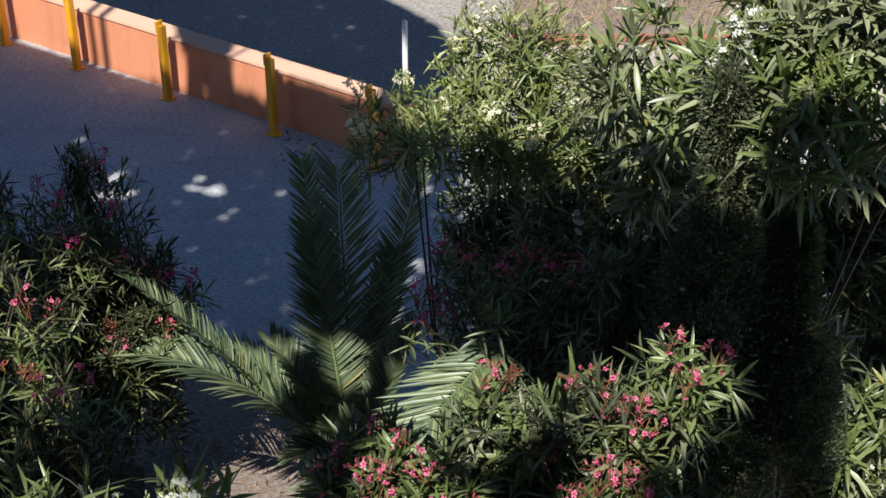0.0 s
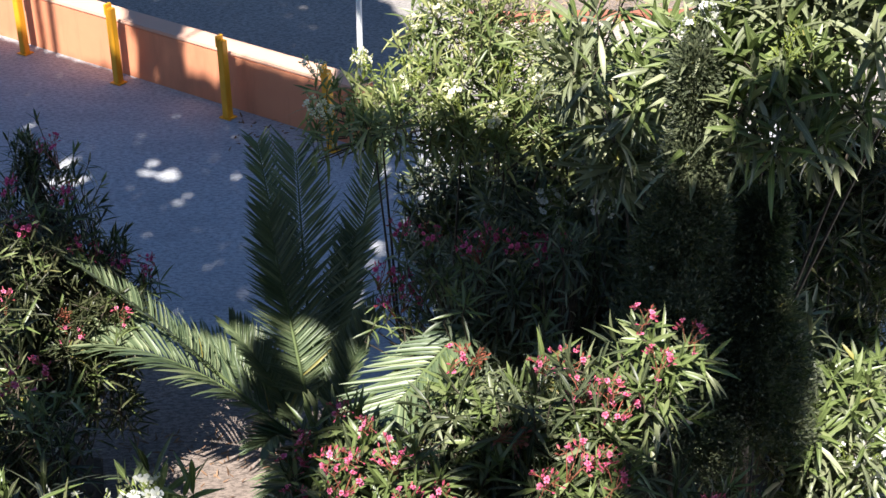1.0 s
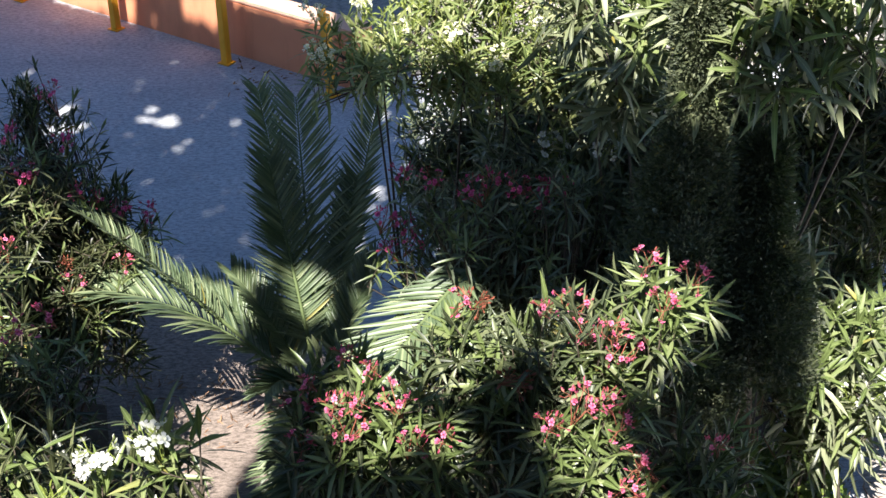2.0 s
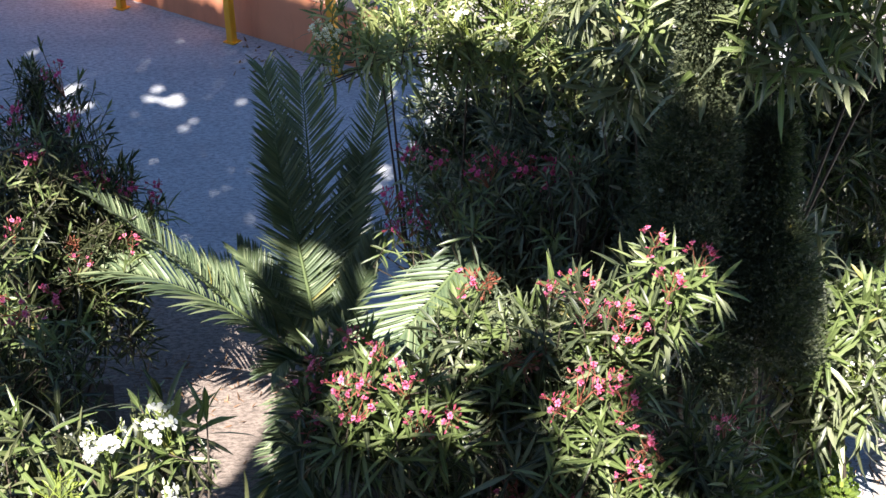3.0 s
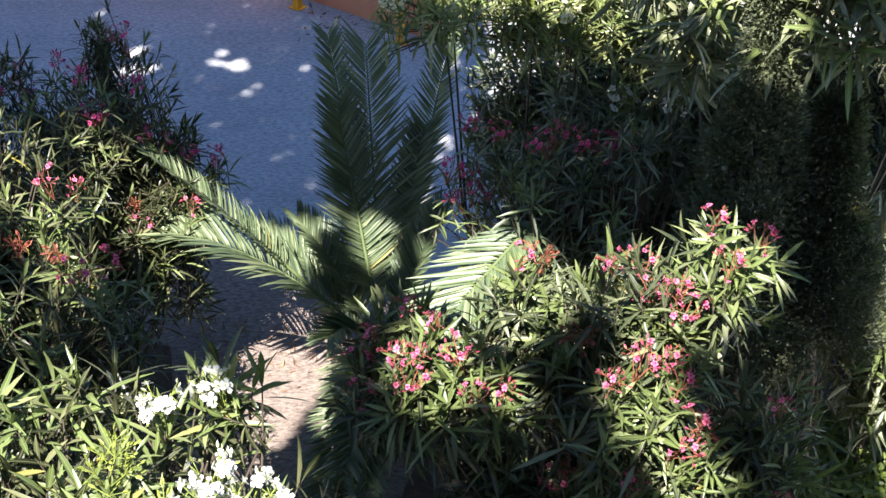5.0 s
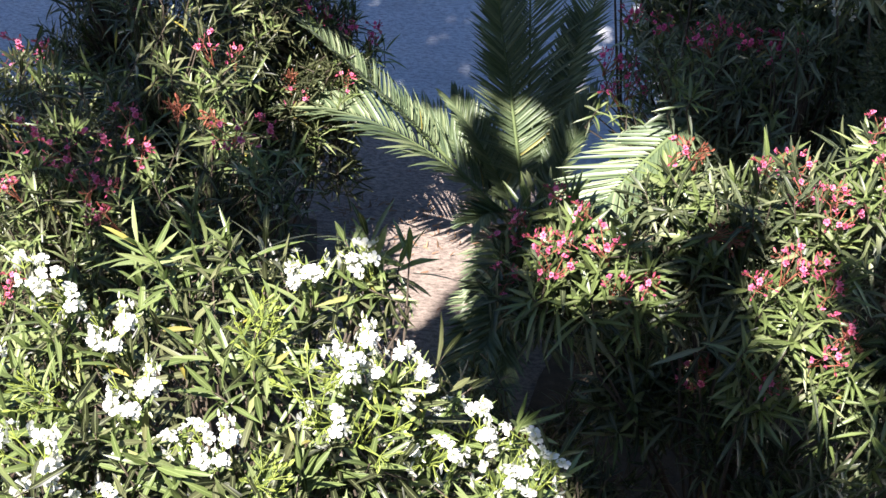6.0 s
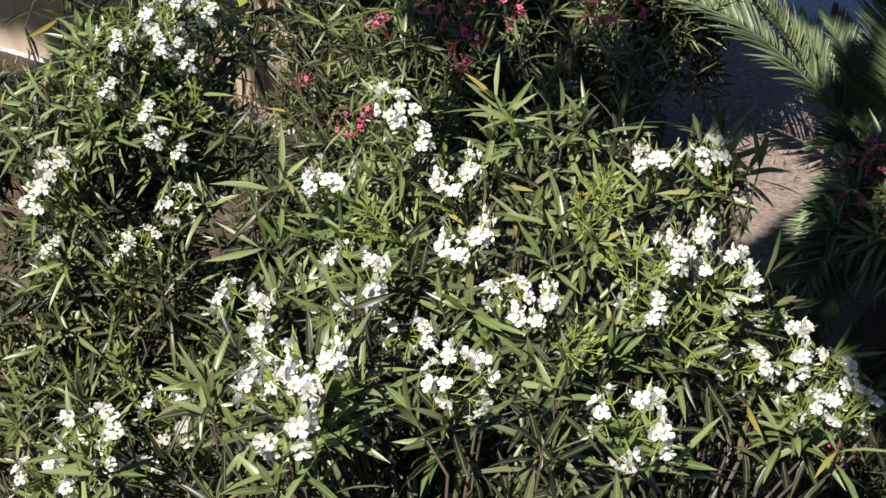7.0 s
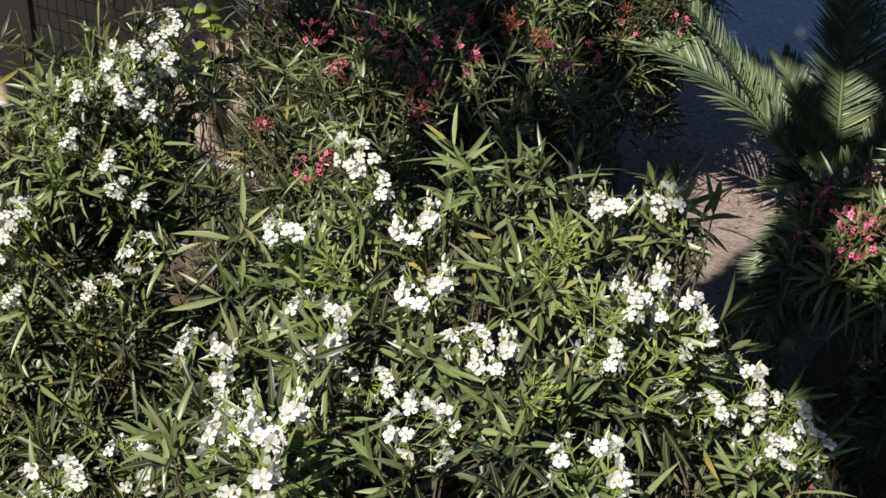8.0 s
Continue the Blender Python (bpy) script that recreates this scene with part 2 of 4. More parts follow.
def tubes(paths, sides=5):
    """Tapered tubes along lists of (point, radius)."""
    V, T, at = [], [], 0
    for path in paths:
        pts = np.array([p for p, _ in path], float)
        rad = [r for _, r in path]
        tang = unit(np.gradient(pts, axis=0))
        for p, t, r in zip(pts, tang, rad):
            u = unit(np.cross(t, (0.31, 0.77, 0.55)))
            w = np.cross(t, u)
            a = np.linspace(0, 2 * np.pi, sides, endpoint=False)
            V.append(p + r * (np.cos(a)[:, None] * u + np.sin(a)[:, None] * w))
        for i in range(len(path) - 1):
            for j in range(sides):
                p, q = at + i * sides + j, at + i * sides + (j + 1) % sides
                T += [(p, q, q + sides), (p, q + sides, p + sides)]
        at += len(path) * sides
        V.append(pts[-1:] + tang[-1:] * rad[-1])
        T += [(at - sides + j, at - sides + (j + 1) % sides, at) for j in range(sides)]
        at += 1
    return np.concatenate(V), np.array(T)


def joined(sets):
    """Sets of (points, triangles, across, slot) laid into one."""
    V, T, A, S, at = [], [], [], [], 0
    for v, t, a, s in sets:
        V.append(v)
        T.append(np.asarray(t) + at)
        A.append(np.zeros(len(v)) if a is None else a)
        S.append(np.full(len(t), s))
        at += len(v)
    return np.concatenate(V), np.concatenate(T), np.concatenate(A), np.concatenate(S)


def shrub_shoots(lobes, density, rng):
    """Shoot tips in clumps over the lobes' outsides, with thinner layers within, and the way each one grows."""
    P, N = [], []
    for i, (cx, cy, cz, rx, ry, rz) in enumerate(lobes):
        area = 4 * np.pi * (((rx * ry) ** 1.6 + (rx * rz) ** 1.6 + (ry * rz) ** 1.6) / 3) ** (1 / 1.6)
        size = np.array([rx, ry, rz])
        for scale, share in ((0.94, 0.62), (0.50, 1.0)):
            m = int(area * density * share / 10.0)
            d = unit(rng.normal(size=(m, 3)))
            d = d[d[:, 2] > -0.6]
            wob = 1 + 0.13 * np.sin(d @ rng.normal(size=3) * 6 + i) + 0.20 * rng.normal(size=len(d))
            wob = np.minimum(wob, 1.16)
            many = rng.integers(4, 14, len(d))
            d, wob = np.repeat(d, many, 0), np.repeat(wob, many)
            p = np.array([cx, cy, cz]) + d * size * scale * wob[:, None] + rng.normal(size=d.shape) * (0.05, 0.05, 0.06)
            keep = np.ones(len(p), bool)
            for j, (qx, qy, qz, sx, sy, sz) in enumerate(lobes):
                if j != i:
                    keep &= (((p - (qx, qy, qz)) / (sx, sy, sz)) ** 2).sum(1) > 0.72 * scale
            P.append(p[keep])
            N.append(unit(d[keep] / size))
    return np.concatenate(P), np.concatenate(N)


def whorls(P, N, leaf, rng, stations, fresh_from, wide=0.112):
    """Leaves in whorls of three round each shoot's end: upright at the tip, hanging lower down."""
    n = len(P)
    axis = unit(N * 0.75 + np.array([0, 0, 0.75]) + rng.normal(size=(n, 3)) * 0.32)
    u = unit(np.cross(axis, rng.normal(size=(n, 3))))
    w = np.cross(axis, u)
    B, AX, NO, LE, WI, DR, YO = [], [], [], [], [], [], []
    # tufts get most bright leaves: fresh growth plus sunlit contrast put into colour
    young = rng.random(n) < np.where(np.arange(n) < fresh_from, 0.16, 0.75)
    grow = rng.uniform(0.7, 1.15, n)
    for level in range(5):
        back = (0.012 + 0.03 * level) * grow
        ang = np.radians((20, 42, 66, 90, 112)[level]) + rng.normal(size=n) * 0.12
        for k in range(3):
            turn = k * 2.094 + level * 1.047 + rng.normal(size=n) * 0.25
            a = ang + rng.normal(size=n) * 0.16
            rad = np.cos(turn)[:, None] * u + np.sin(turn)[:, None] * w
            ax = np.cos(a)[:, None] * axis + np.sin(a)[:, None] * rad
            no = np.sin(a)[:, None] * axis - np.cos(a)[:, None] * rad
            ax[:, 2] -= 0.09 * level
            ok = rng.random(n) > (0.06 + 0.10 * level)
            B.append((P - axis * back[:, None])[ok])
            AX.append(unit(ax)[ok])
            NO.append(unit(no)[ok])
            LE.append((leaf * grow * (0.72, 0.95, 1.05, 1.0, 0.9)[level] * rng.uniform(0.8, 1.15, n))[ok])
            WI.append((leaf * wide * rng.uniform(0.8, 1.2, n))[ok])
            DR.append((rng.uniform(0.02, 0.28, n) + 0.08 * level)[ok])
            YO.append((young & (level < np.where(np.arange(n) < fresh_from, 2, 3)))[ok])
    shape = {3: ((0.3, 0.85), (0.68, 0.8)), 4: ((0.16, 0.6), (0.45, 1.0), (0.76, 0.7))}[stations]
    out = blades(*[np.concatenate(q) for q in (B, AX, NO, LE, WI, DR)], shape=shape)
    return out, axis, np.repeat(np.concatenate(YO), len(out[1]) // len(np.concatenate(YO)))


def flower_head(colour, seed, flowers, size):
    """A flower head: five-petalled flowers on a dome, closed buds among them and thin branching stalks."""
    rng = np.random.default_rng(seed)
    sets, stalks = [], []
    n = flowers + (16 if flowers else 30)
    knots = 6 if flowers > 8 else 4
    k_d = unit(np.c_[np.cos(np.arange(knots) * 2.4), np.sin(np.arange(knots) * 2.4), rng.uniform(0.3, 1.3, knots)])
    knot = k_d * size * rng.uniform(0.35, 0.85, knots)[:, None]
    pick = np.arange(n) % knots
    d = unit(k_d[pick] * 0.8 + rng.normal(size=(n, 3)) * 0.75 + (0, 0, 0.25))
    where = knot[pick] + d * rng.uniform(0.012, 0.036, n)[:, None] * (1.0 if colour == 'white' else 0.9)
    if not flowers:
        where[:, 2] += rng.uniform(0, 0.03, n)
    root = np.array([0, 0, -0.08])
    for q in knot:
        stalks.append([(root, 0.0026), (root * 0.5 + q * 0.3 * (1, 1, 0.2), 0.0022), (q, 0.0016)])
    for i in range(n):
        stalks.append([(knot[pick[i]], 0.0013), (knot[pick[i]] * 0.5 + where[i] * 0.5 + (0, 0, 0.002), 0.0012), (where[i], 0.0012)])
    c, face = where[:flowers], unit(d[:flowers] + rng.normal(size=(flowers, 3)) * 0.35)
    if flowers:
        u = unit(np.cross(face, rng.normal(size=(flowers, 3))))
        w = np.cross(face, u)
        for k in range(5):
            a = k * 2 * np.pi / 5 + 0.3
            ax = np.cos(a) * u + np.sin(a) * w + rng.uniform(0.1, 1.0, (flowers, 1)) * face
            r = (0.0190 if colour == 'white' else 0.0160 if colour == 'cream' else 0.0130) * rng.uniform(0.75, 1.1, flowers)
            v, t, ac = blades(c, unit(ax), unit(face - 0.3 * ax), r, r * 0.78, np.full(flowers, 0.22), 0.05,
                              ((0.35, 0.62), (0.8, 1.0)))
            per = len(ac) // flowers
            grade = np.tile(np.r_[0, [0.4] * 3, [1.0] * 3, 1.0], flowers)
            sets.append((v, t, grade[:len(v)] if per == 8 else None, 0))
        v, t, ac = blades(c, face, u, np.full(flowers, 0.012), np.full(flowers, 0.010), np.zeros(flowers), 0.3)
        sets.append((v, t, None, 0))
    q = where[flowers:]
    if len(q):
        ax = unit(d[flowers:] + (0, 0, 0.5))
        for k in range(2):
            no = unit(np.cross(ax, rng.normal(size=q.shape)))
            v, t, ac = blades(q, ax, no, rng.uniform(0.014, 0.024, len(q)), np.full(len(q), 0.0065), np.zeros(len(q)), 0.5)
            sets.append((v, t, np.full(len(v), 0.2), 0 if flowers and k % 2 == 0 else 1))
    v, t = tubes(stalks, 3)
    sets.append((v, t, None, 1))
    v, t, a, s = joined(sets)
    stalk = M_STALK_RED if colour in ('pink', 'rose') else M_STALK_GREEN
    return mesh_of("flower_head", v, t, [M_PETAL[colour], stalk], s, a)


HEADS = {}
for nth, hue in enumerate(('white', 'cream', 'pink', 'rose', 'violet')):
    sizes = {'white': (18, 25, 11), 'cream': (11, 15, 7), 'pink': (6, 9, 4), 'rose': (8, 10, 5), 'violet': (6, 8, 4)}[hue]
    HEADS[hue] = [flower_head(hue, 40 + 7 * nth + j, s, ((0.072, 0.092, 0.044) if hue == 'white' else (0.062, 0.080, 0.048) if hue == 'pink' else (0.052, 0.068, 0.042))[j]) for j, s in enumerate(sizes)]
    big = 0.075 if hue in ('white', 'cream') else 0.045
    HEADS[hue, 'bud'] = [flower_head(hue, 90 + nth, 0, big), flower_head(hue, 95 + nth, 0, big * 0.8)]


def oleander(spec):
    """An oleander shrub: stems from one foot, a crown of leaf whorls, and flower heads on the shoots' ends."""
    rng = np.random.default_rng(spec['seed'])
    lobes = spec['lobes']
    foot = np.mean([l[:2] for l in lobes], axis=0)
    hue = spec['colour']
    ob = thing("flowering_shrub" if hue == 'violet' else "oleander_shrub", foot[0], foot[1], 0, spec['label'], "shrub", "" if hue == 'violet' else "oleander shrubs")
    origin = np.array([foot[0], foot[1], 0])
    P, N = shrub_shoots(lobes, spec['density'], rng)
    heads = np.array(spec['heads'] + spec['buds'], float).reshape(-1, 3)
    plain_shoots = len(P)
    # leafy shoots gathered round every flower head, and in tufts of their own
    for place, many in ((heads, spec.get('gather', 0)), (np.array(spec.get('tufts', []), float).reshape(-1, 3), 4)):
        P, N = np.concatenate([P, place - (0, 0, 0.05)]), np.concatenate([N, np.tile((0, -0.5, 0.8), (len(place), 1))])
        more = np.repeat(place, many, 0) + rng.normal(size=(len(place) * many, 3)) * (0.055, 0.055, 0.03) - (0, 0, 0.08)
        P, N = np.concatenate([P, more]), np.concatenate([N, unit(rng.normal(size=more.shape) * 0.5 + (0, -0.5, 0.8))])
    (v, t, ac), axis, fresh = whorls(P, N, spec['leaf'], rng, spec['stations'], plain_shoots, spec.get('wide', 0.112))
    mat = {'yellow': M_OLEANDER_SUN_YELLOW, 'pale': M_OLEANDER_PALE, 'bright': M_OLEANDER_SUN, 'grey': M_OLEANDER_GREY}.get(spec['tone'], M_OLEANDER)
    child("foliage", mesh_of("foliage", v - origin, t, [mat, M_OLEANDER_YOUNG_LIT], fresh, ac), ob)
    # stems: some from the foot to each lobe, and a twig behind every shoot
    paths = []
    for cx, cy, cz, rx, ry, rz in lobes:
        for _ in range(2):
            end = np.array([cx, cy, cz]) + rng.uniform(-0.5, 0.5, 3) * (rx, ry, rz)
            start = origin + np.r_[rng.uniform(-0.15, 0.15, 2), -0.02]
            bow = (start + end) / 2 + np.r_[rng.uniform(-0.12, 0.12, 2), 0.1]
            paths.append([(start, 0.012), ((start + bow) / 2, 0.010), (bow, 0.008), ((bow + end) / 2, 0.006), (end, 0.004)])
    mid = np.array([l[:3] for l in lobes])
    near = mid[np.argmin(np.linalg.norm(P[:, None] - mid[None], axis=2), axis=1)]
    for p, a, c in zip(P, axis, near):
        q = p - a * 0.14
        paths.append([(q + (c - q) * 0.45 + (0, 0, -0.05), 0.005), (q, 0.0035), (p, 0.002)])
    v, t = tubes(paths, 4)
    child("branchwork", mesh_of("branchwork", v - origin, t, [M_BARK]), ob)
    for i, p in enumerate(heads):
        bud = i >= len(spec['heads'])
        kinds = HEADS[hue, 'bud'] if bud else HEADS[hue][2:] if spec.get('slim') else HEADS[hue]
        h = child("bud_head" if bud else "flower_head", kinds[int(rng.integers(len(kinds)))], ob)
        lean = Vector((rng.normal() * 0.3, -0.45 + rng.normal() * 0.3, 0.8)).to_track_quat("Z", "Y")
        h.matrix_local = Matrix.LocRotScale(Vector(p - origin + (0, 0, 0.025)), lean, Vector([rng.uniform(0.9, 1.2)] * 3))
    return ob


def frond(palm, origin, root, tip, rise, length, first, seed, lift=0.28, pairs=60, wide=0.022, along=0.55, name="frond", label=""):
    """A feather leaf: a bowed midrib with two rows of narrow leaflets, longest at its middle."""
    rng = np.random.default_rng(seed)
    a, c = np.array(root, float), np.array(tip, float)
    b = (a + c) / 2 + (0, 0, rise)
    s = np.linspace(0, 1, 14)[:, None]
    line = (1 - s) ** 2 * a + 2 * s * (1 - s) * b + s ** 2 * c
    v, t = tubes([[(p - origin, 0.012 * (1 - i / 14) + 0.002) for i, p in enumerate(line)]], 5)
    q = np.linspace(first, 0.995, pairs)[:, None]
    pos = (1 - q) ** 2 * a + 2 * q * (1 - q) * b + q ** 2 * c
    tan = unit(2 * (1 - q) * (b - a) + 2 * q * (c - b))
    side = unit(np.cross(tan, (0, 0, 1.0)))
    up = np.cross(side, tan)
    sets = []
    for sign in (-1, 1):
        ax = unit(tan * along * (1.0 + 1.1 * q) + sign * side * (1.0 - 0.3 * q) + up * lift + rng.normal(size=(pairs, 3)) * 0.06)
        L = length * np.clip(0.35 + 1.3 * q[:, 0], 0, 1) * (1 - 0.5 * q[:, 0] ** 2) * rng.uniform(0.88, 1.08, pairs)
        vv, tt, ac = blades(pos - origin, ax, unit(up + 0.2 * rng.normal(size=(pairs, 3))), L, np.full(pairs, wide), rng.uniform(0.05, 0.22, pairs), 0.30,
                            ((0.12, 0.85), (0.45, 1.0), (0.8, 0.55)))
        sets.append((vv, tt, ac, 0))
    fv, ft, fa, fs = joined(sets)
    ob = child(name, mesh_of("frond", fv, ft, [M_PALM], fs, fa), palm, label)
    child("midrib", mesh_of("midrib", v, t, [M_MIDRIB]), ob)
    return ob


def juniper(x, y, top, radius, low, seed, label, sprays):
    """A slim conifer: a trunk, flat upright sprays of scale leaves in uneven clumps, and pale berries."""
    rng = np.random.default_rng(seed)
    ob = thing("juniper_tree", x, y, 0, label, "tree", "junipers")
    v, t = tubes([[((0, 0, -0.02), 0.05), ((0.02, 0, top * 0.4), 0.035), ((0, 0.01, top * 0.75), 0.02), ((0, 0, top), 0.006)]], 7)
    child("trunk", mesh_of("trunk", v, t, [M_BARK]), ob)
    clumps = 210
    h = rng.uniform(low, 1.0, clumps)
    prof = radius * np.clip(2.6 * (0.96 - h), 0.10, 1) ** 1.1 * rng.uniform(0.6, 1.1, clumps)
    ang = rng.uniform(0, 2 * np.pi, clumps)
    C = np.stack([prof * np.cos(ang), prof * np.sin(ang), h * top], 1)
    pick = rng.integers(clumps, size=sprays)
    P = C[pick] + rng.normal(size=(sprays, 3)) * (0.040, 0.040, 0.065) * np.clip(1.6 * (1.08 - h[pick]), 0.3, 1)[:, None]
    out = unit(np.c_[P[:, :2] * 2.2, np.full(sprays, 0.7)] + rng.normal(size=(sprays, 3)) * 0.35)
    B, AX, NO = [], [], []
    for k in range(10):
        ax = unit(out + rng.normal(size=out.shape) * 0.5)
        B.append(P + ax * 0.01 * k)
        AX.append(ax)
        NO.append(unit(rng.normal(size=out.shape)))
    n = 10 * sprays
    v, t, ac = blades(np.concatenate(B), np.concatenate(AX), np.concatenate(NO), rng.uniform(0.014, 0.034, n), rng.uniform(0.007, 0.012, n),
                      rng.uniform(-0.1, 0.2, n), 0.2, ((0.5, 1.0),))
    child("crown", mesh_of("crown", v, t, [M_JUNIPER], None, ac), ob)
    bm = bmesh.new()
    for p, o in zip(P[:170], out[:170]):
        bmesh.ops.create_icosphere(bm, subdivisions=1, radius=rng.uniform(0.007, 0.012), matrix=Matrix.Translation(p + o * 0.035))
    tagged(part("berry_cluster", bm, M_BERRY, ob, "small pale berries"), kind="stuff")
    return ob

# ---- plan of the shrubs ----
# Lobes (centre, half sizes), flower and bud heads, placed to fit the camera's view.
SHRUBS = {}
SHRUBS['near'] = dict(
    label='tall white-flowering oleander with long glossy green leaves', colour='white', tone='green', leaf=0.138, density=44, gather=3, stations=4, seed=11,
    lobes=[(-0.93, 2.85, 2.35, 0.6, 0.8, 0.8), (-0.6, 3.05, 2.15, 0.28, 0.45, 0.7), (-1.18, 2.6, 2.45, 0.38, 0.6, 0.68), (-0.8, 1.95, 2.7, 0.66, 0.6, 0.7), (-0.45, 2.6, 2.45, 0.3, 0.45, 0.52)],
    heads=[(-1.07, 2.72, 3.12), (-0.93, 2.62, 3.12), (-0.86, 2.6, 3.1), (-1.34, 2.35, 3), (-1.12, 2.08, 3.29), (-1.1, 1.96, 3.32), (-1.21, 2.07, 3.23), (-1.41, 3.11, 3.1), (-1.36, 3.12, 3.05), (-1.23, 3.06, 3.01), (-1.22, 2.52, 3.12), (-1.5, 2.53, 2.9), (-1.43, 2.78, 3.13), (-0.64, 3.05, 3.02), (-0.65, 2.95, 3.05), (-0.55, 3.07, 2.93), (-0.44, 2.89, 2.85), (-0.39, 3.22, 2.64), (-0.28, 2.89, 2.79), (-0.24, 3.19, 2.64), (-0.18, 2.89, 2.81), (-0.81, 3.4, 2.97), (-0.67, 3.43, 2.98), (-0.65, 2.78, 3.05), (-0.84, 2.07, 3.38), (-0.54, 2.24, 3.25), (-1.52, 1.91, 3.12), (-1.08, 2.45, 3.08), (-1.94, 2.45, 2.36), (-1.83, 2.65, 2.28), (-1.86, 2.8, 2.16), (-2.02, 2.33, 2.3), (-1.9, 2.4, 2.31), (-1.98, 2.38, 2.33), (-1.82, 2.45, 2.27)],
    buds=[(-0.84, 2.9, 3.16), (-1.26, 2.7, 3.12), (-0.68, 2.81, 3.09), (-0.75, 2.54, 3.07), (-0.56, 2.79, 3), (-0.85, 2.98, 3.15)],
    tufts=[(-1.19, 3.3, 3.13), (-1.1, 3.31, 3.03), (-1.01, 3.39, 3.11), (-0.73, 3.48, 3.1), (-0.65, 3.47, 3.06), (-1.22, 3.23, 3.02), (-1.45, 2.73, 3.08), (-1.49, 2.62, 2.99), (-1.42, 2.72, 2.99), (-1, 3, 3.13), (-1.54, 2.46, 2.9), (-1.08, 2.19, 3.27), (-0.82, 2.56, 3.08), (-0.49, 3.11, 2.83), (-0.32, 3.23, 2.67), (-0.59, 2.6, 2.96), (-1.36, 2.1, 3.19), (-0.85, 3.11, 3.1), (-0.56, 3.19, 2.88), (-1.18, 2.71, 3.12), (-1.46, 3, 3.01), (-0.73, 2.69, 3.09)])
SHRUBS['left'] = dict(
    label='white-flowering oleander shrub with thin drooping branches', colour='white', tone='green', leaf=0.118, density=60, gather=2, slim=True, stations=4, seed=12,
    lobes=[(-2.5, 3.3, 2.35, 0.56, 0.6, 0.85), (-2.85, 3.2, 2.35, 0.4, 0.45, 0.65), (-2.25, 3, 1.95, 0.4, 0.45, 0.7), (-2.05, 2.55, 1.7, 0.42, 0.42, 0.7), (-1.7, 3.3, 1.0, 0.42, 0.42, 0.6), (-1.75, 2.9, 1.2, 0.38, 0.45, 0.65), (-2.3, 3.75, 1.3, 0.35, 0.3, 0.5), (-2.05, 3.3, 1.5, 0.3, 0.35, 0.5)],
    heads=[(-2.24, 3.61, 3.0), (-2.19, 3.58, 2.98), (-2.13, 3.47, 2.98), (-2.18, 3.33, 3.08), (-2.16, 3.28, 3.06), (-2.16, 3.2, 3.04), (-2.12, 3.26, 3.0), (-2.09, 3.27, 2.96), (-2.22, 3.12, 3.08), (-2.19, 3.04, 2.99), (-2.11, 3.08, 2.92), (-2.07, 3.07, 2.85), (-2.04, 3.1, 2.79), (-2.26, 2.82, 2.77), (-2.25, 2.78, 2.63), (-2.07, 2.93, 2.59), (-2.1, 2.88, 2.59), (-2.02, 3.04, 2.65), (-2.24, 2.86, 2.84)],
    buds=[(-2.21, 3.17, 3.09), (-2.05, 3.18, 2.87), (-2.23, 3.02, 3.01)],
    tufts=[(-2.03, 2.75, 2.41), (-2.06, 2.58, 2.41), (-1.89, 2.87, 2.23), (-2.12, 2.86, 2.59), (-2.23, 2.49, 2.34), (-2.42, 2.64, 2.28), (-2.23, 2.63, 2.37), (-2.4, 2.7, 2.41), (-2.22, 2.99, 2.97), (-2.05, 2.74, 2.42), (-2.0, 2.77, 2.39), (-2.07, 2.59, 2.41), (-2.06, 2.99, 2.68), (-2.12, 2.86, 2.59), (-2.2, 2.71, 2.5), (-1.95, 2.92, 2.42), (-2.34, 3.14, 3.15), (-2.23, 3.18, 3.1), (-2.3, 3.0, 3.05), (-2.29, 3.33, 3.15), (-2.35, 3.25, 3.18), (-2.29, 2.91, 2.93)])
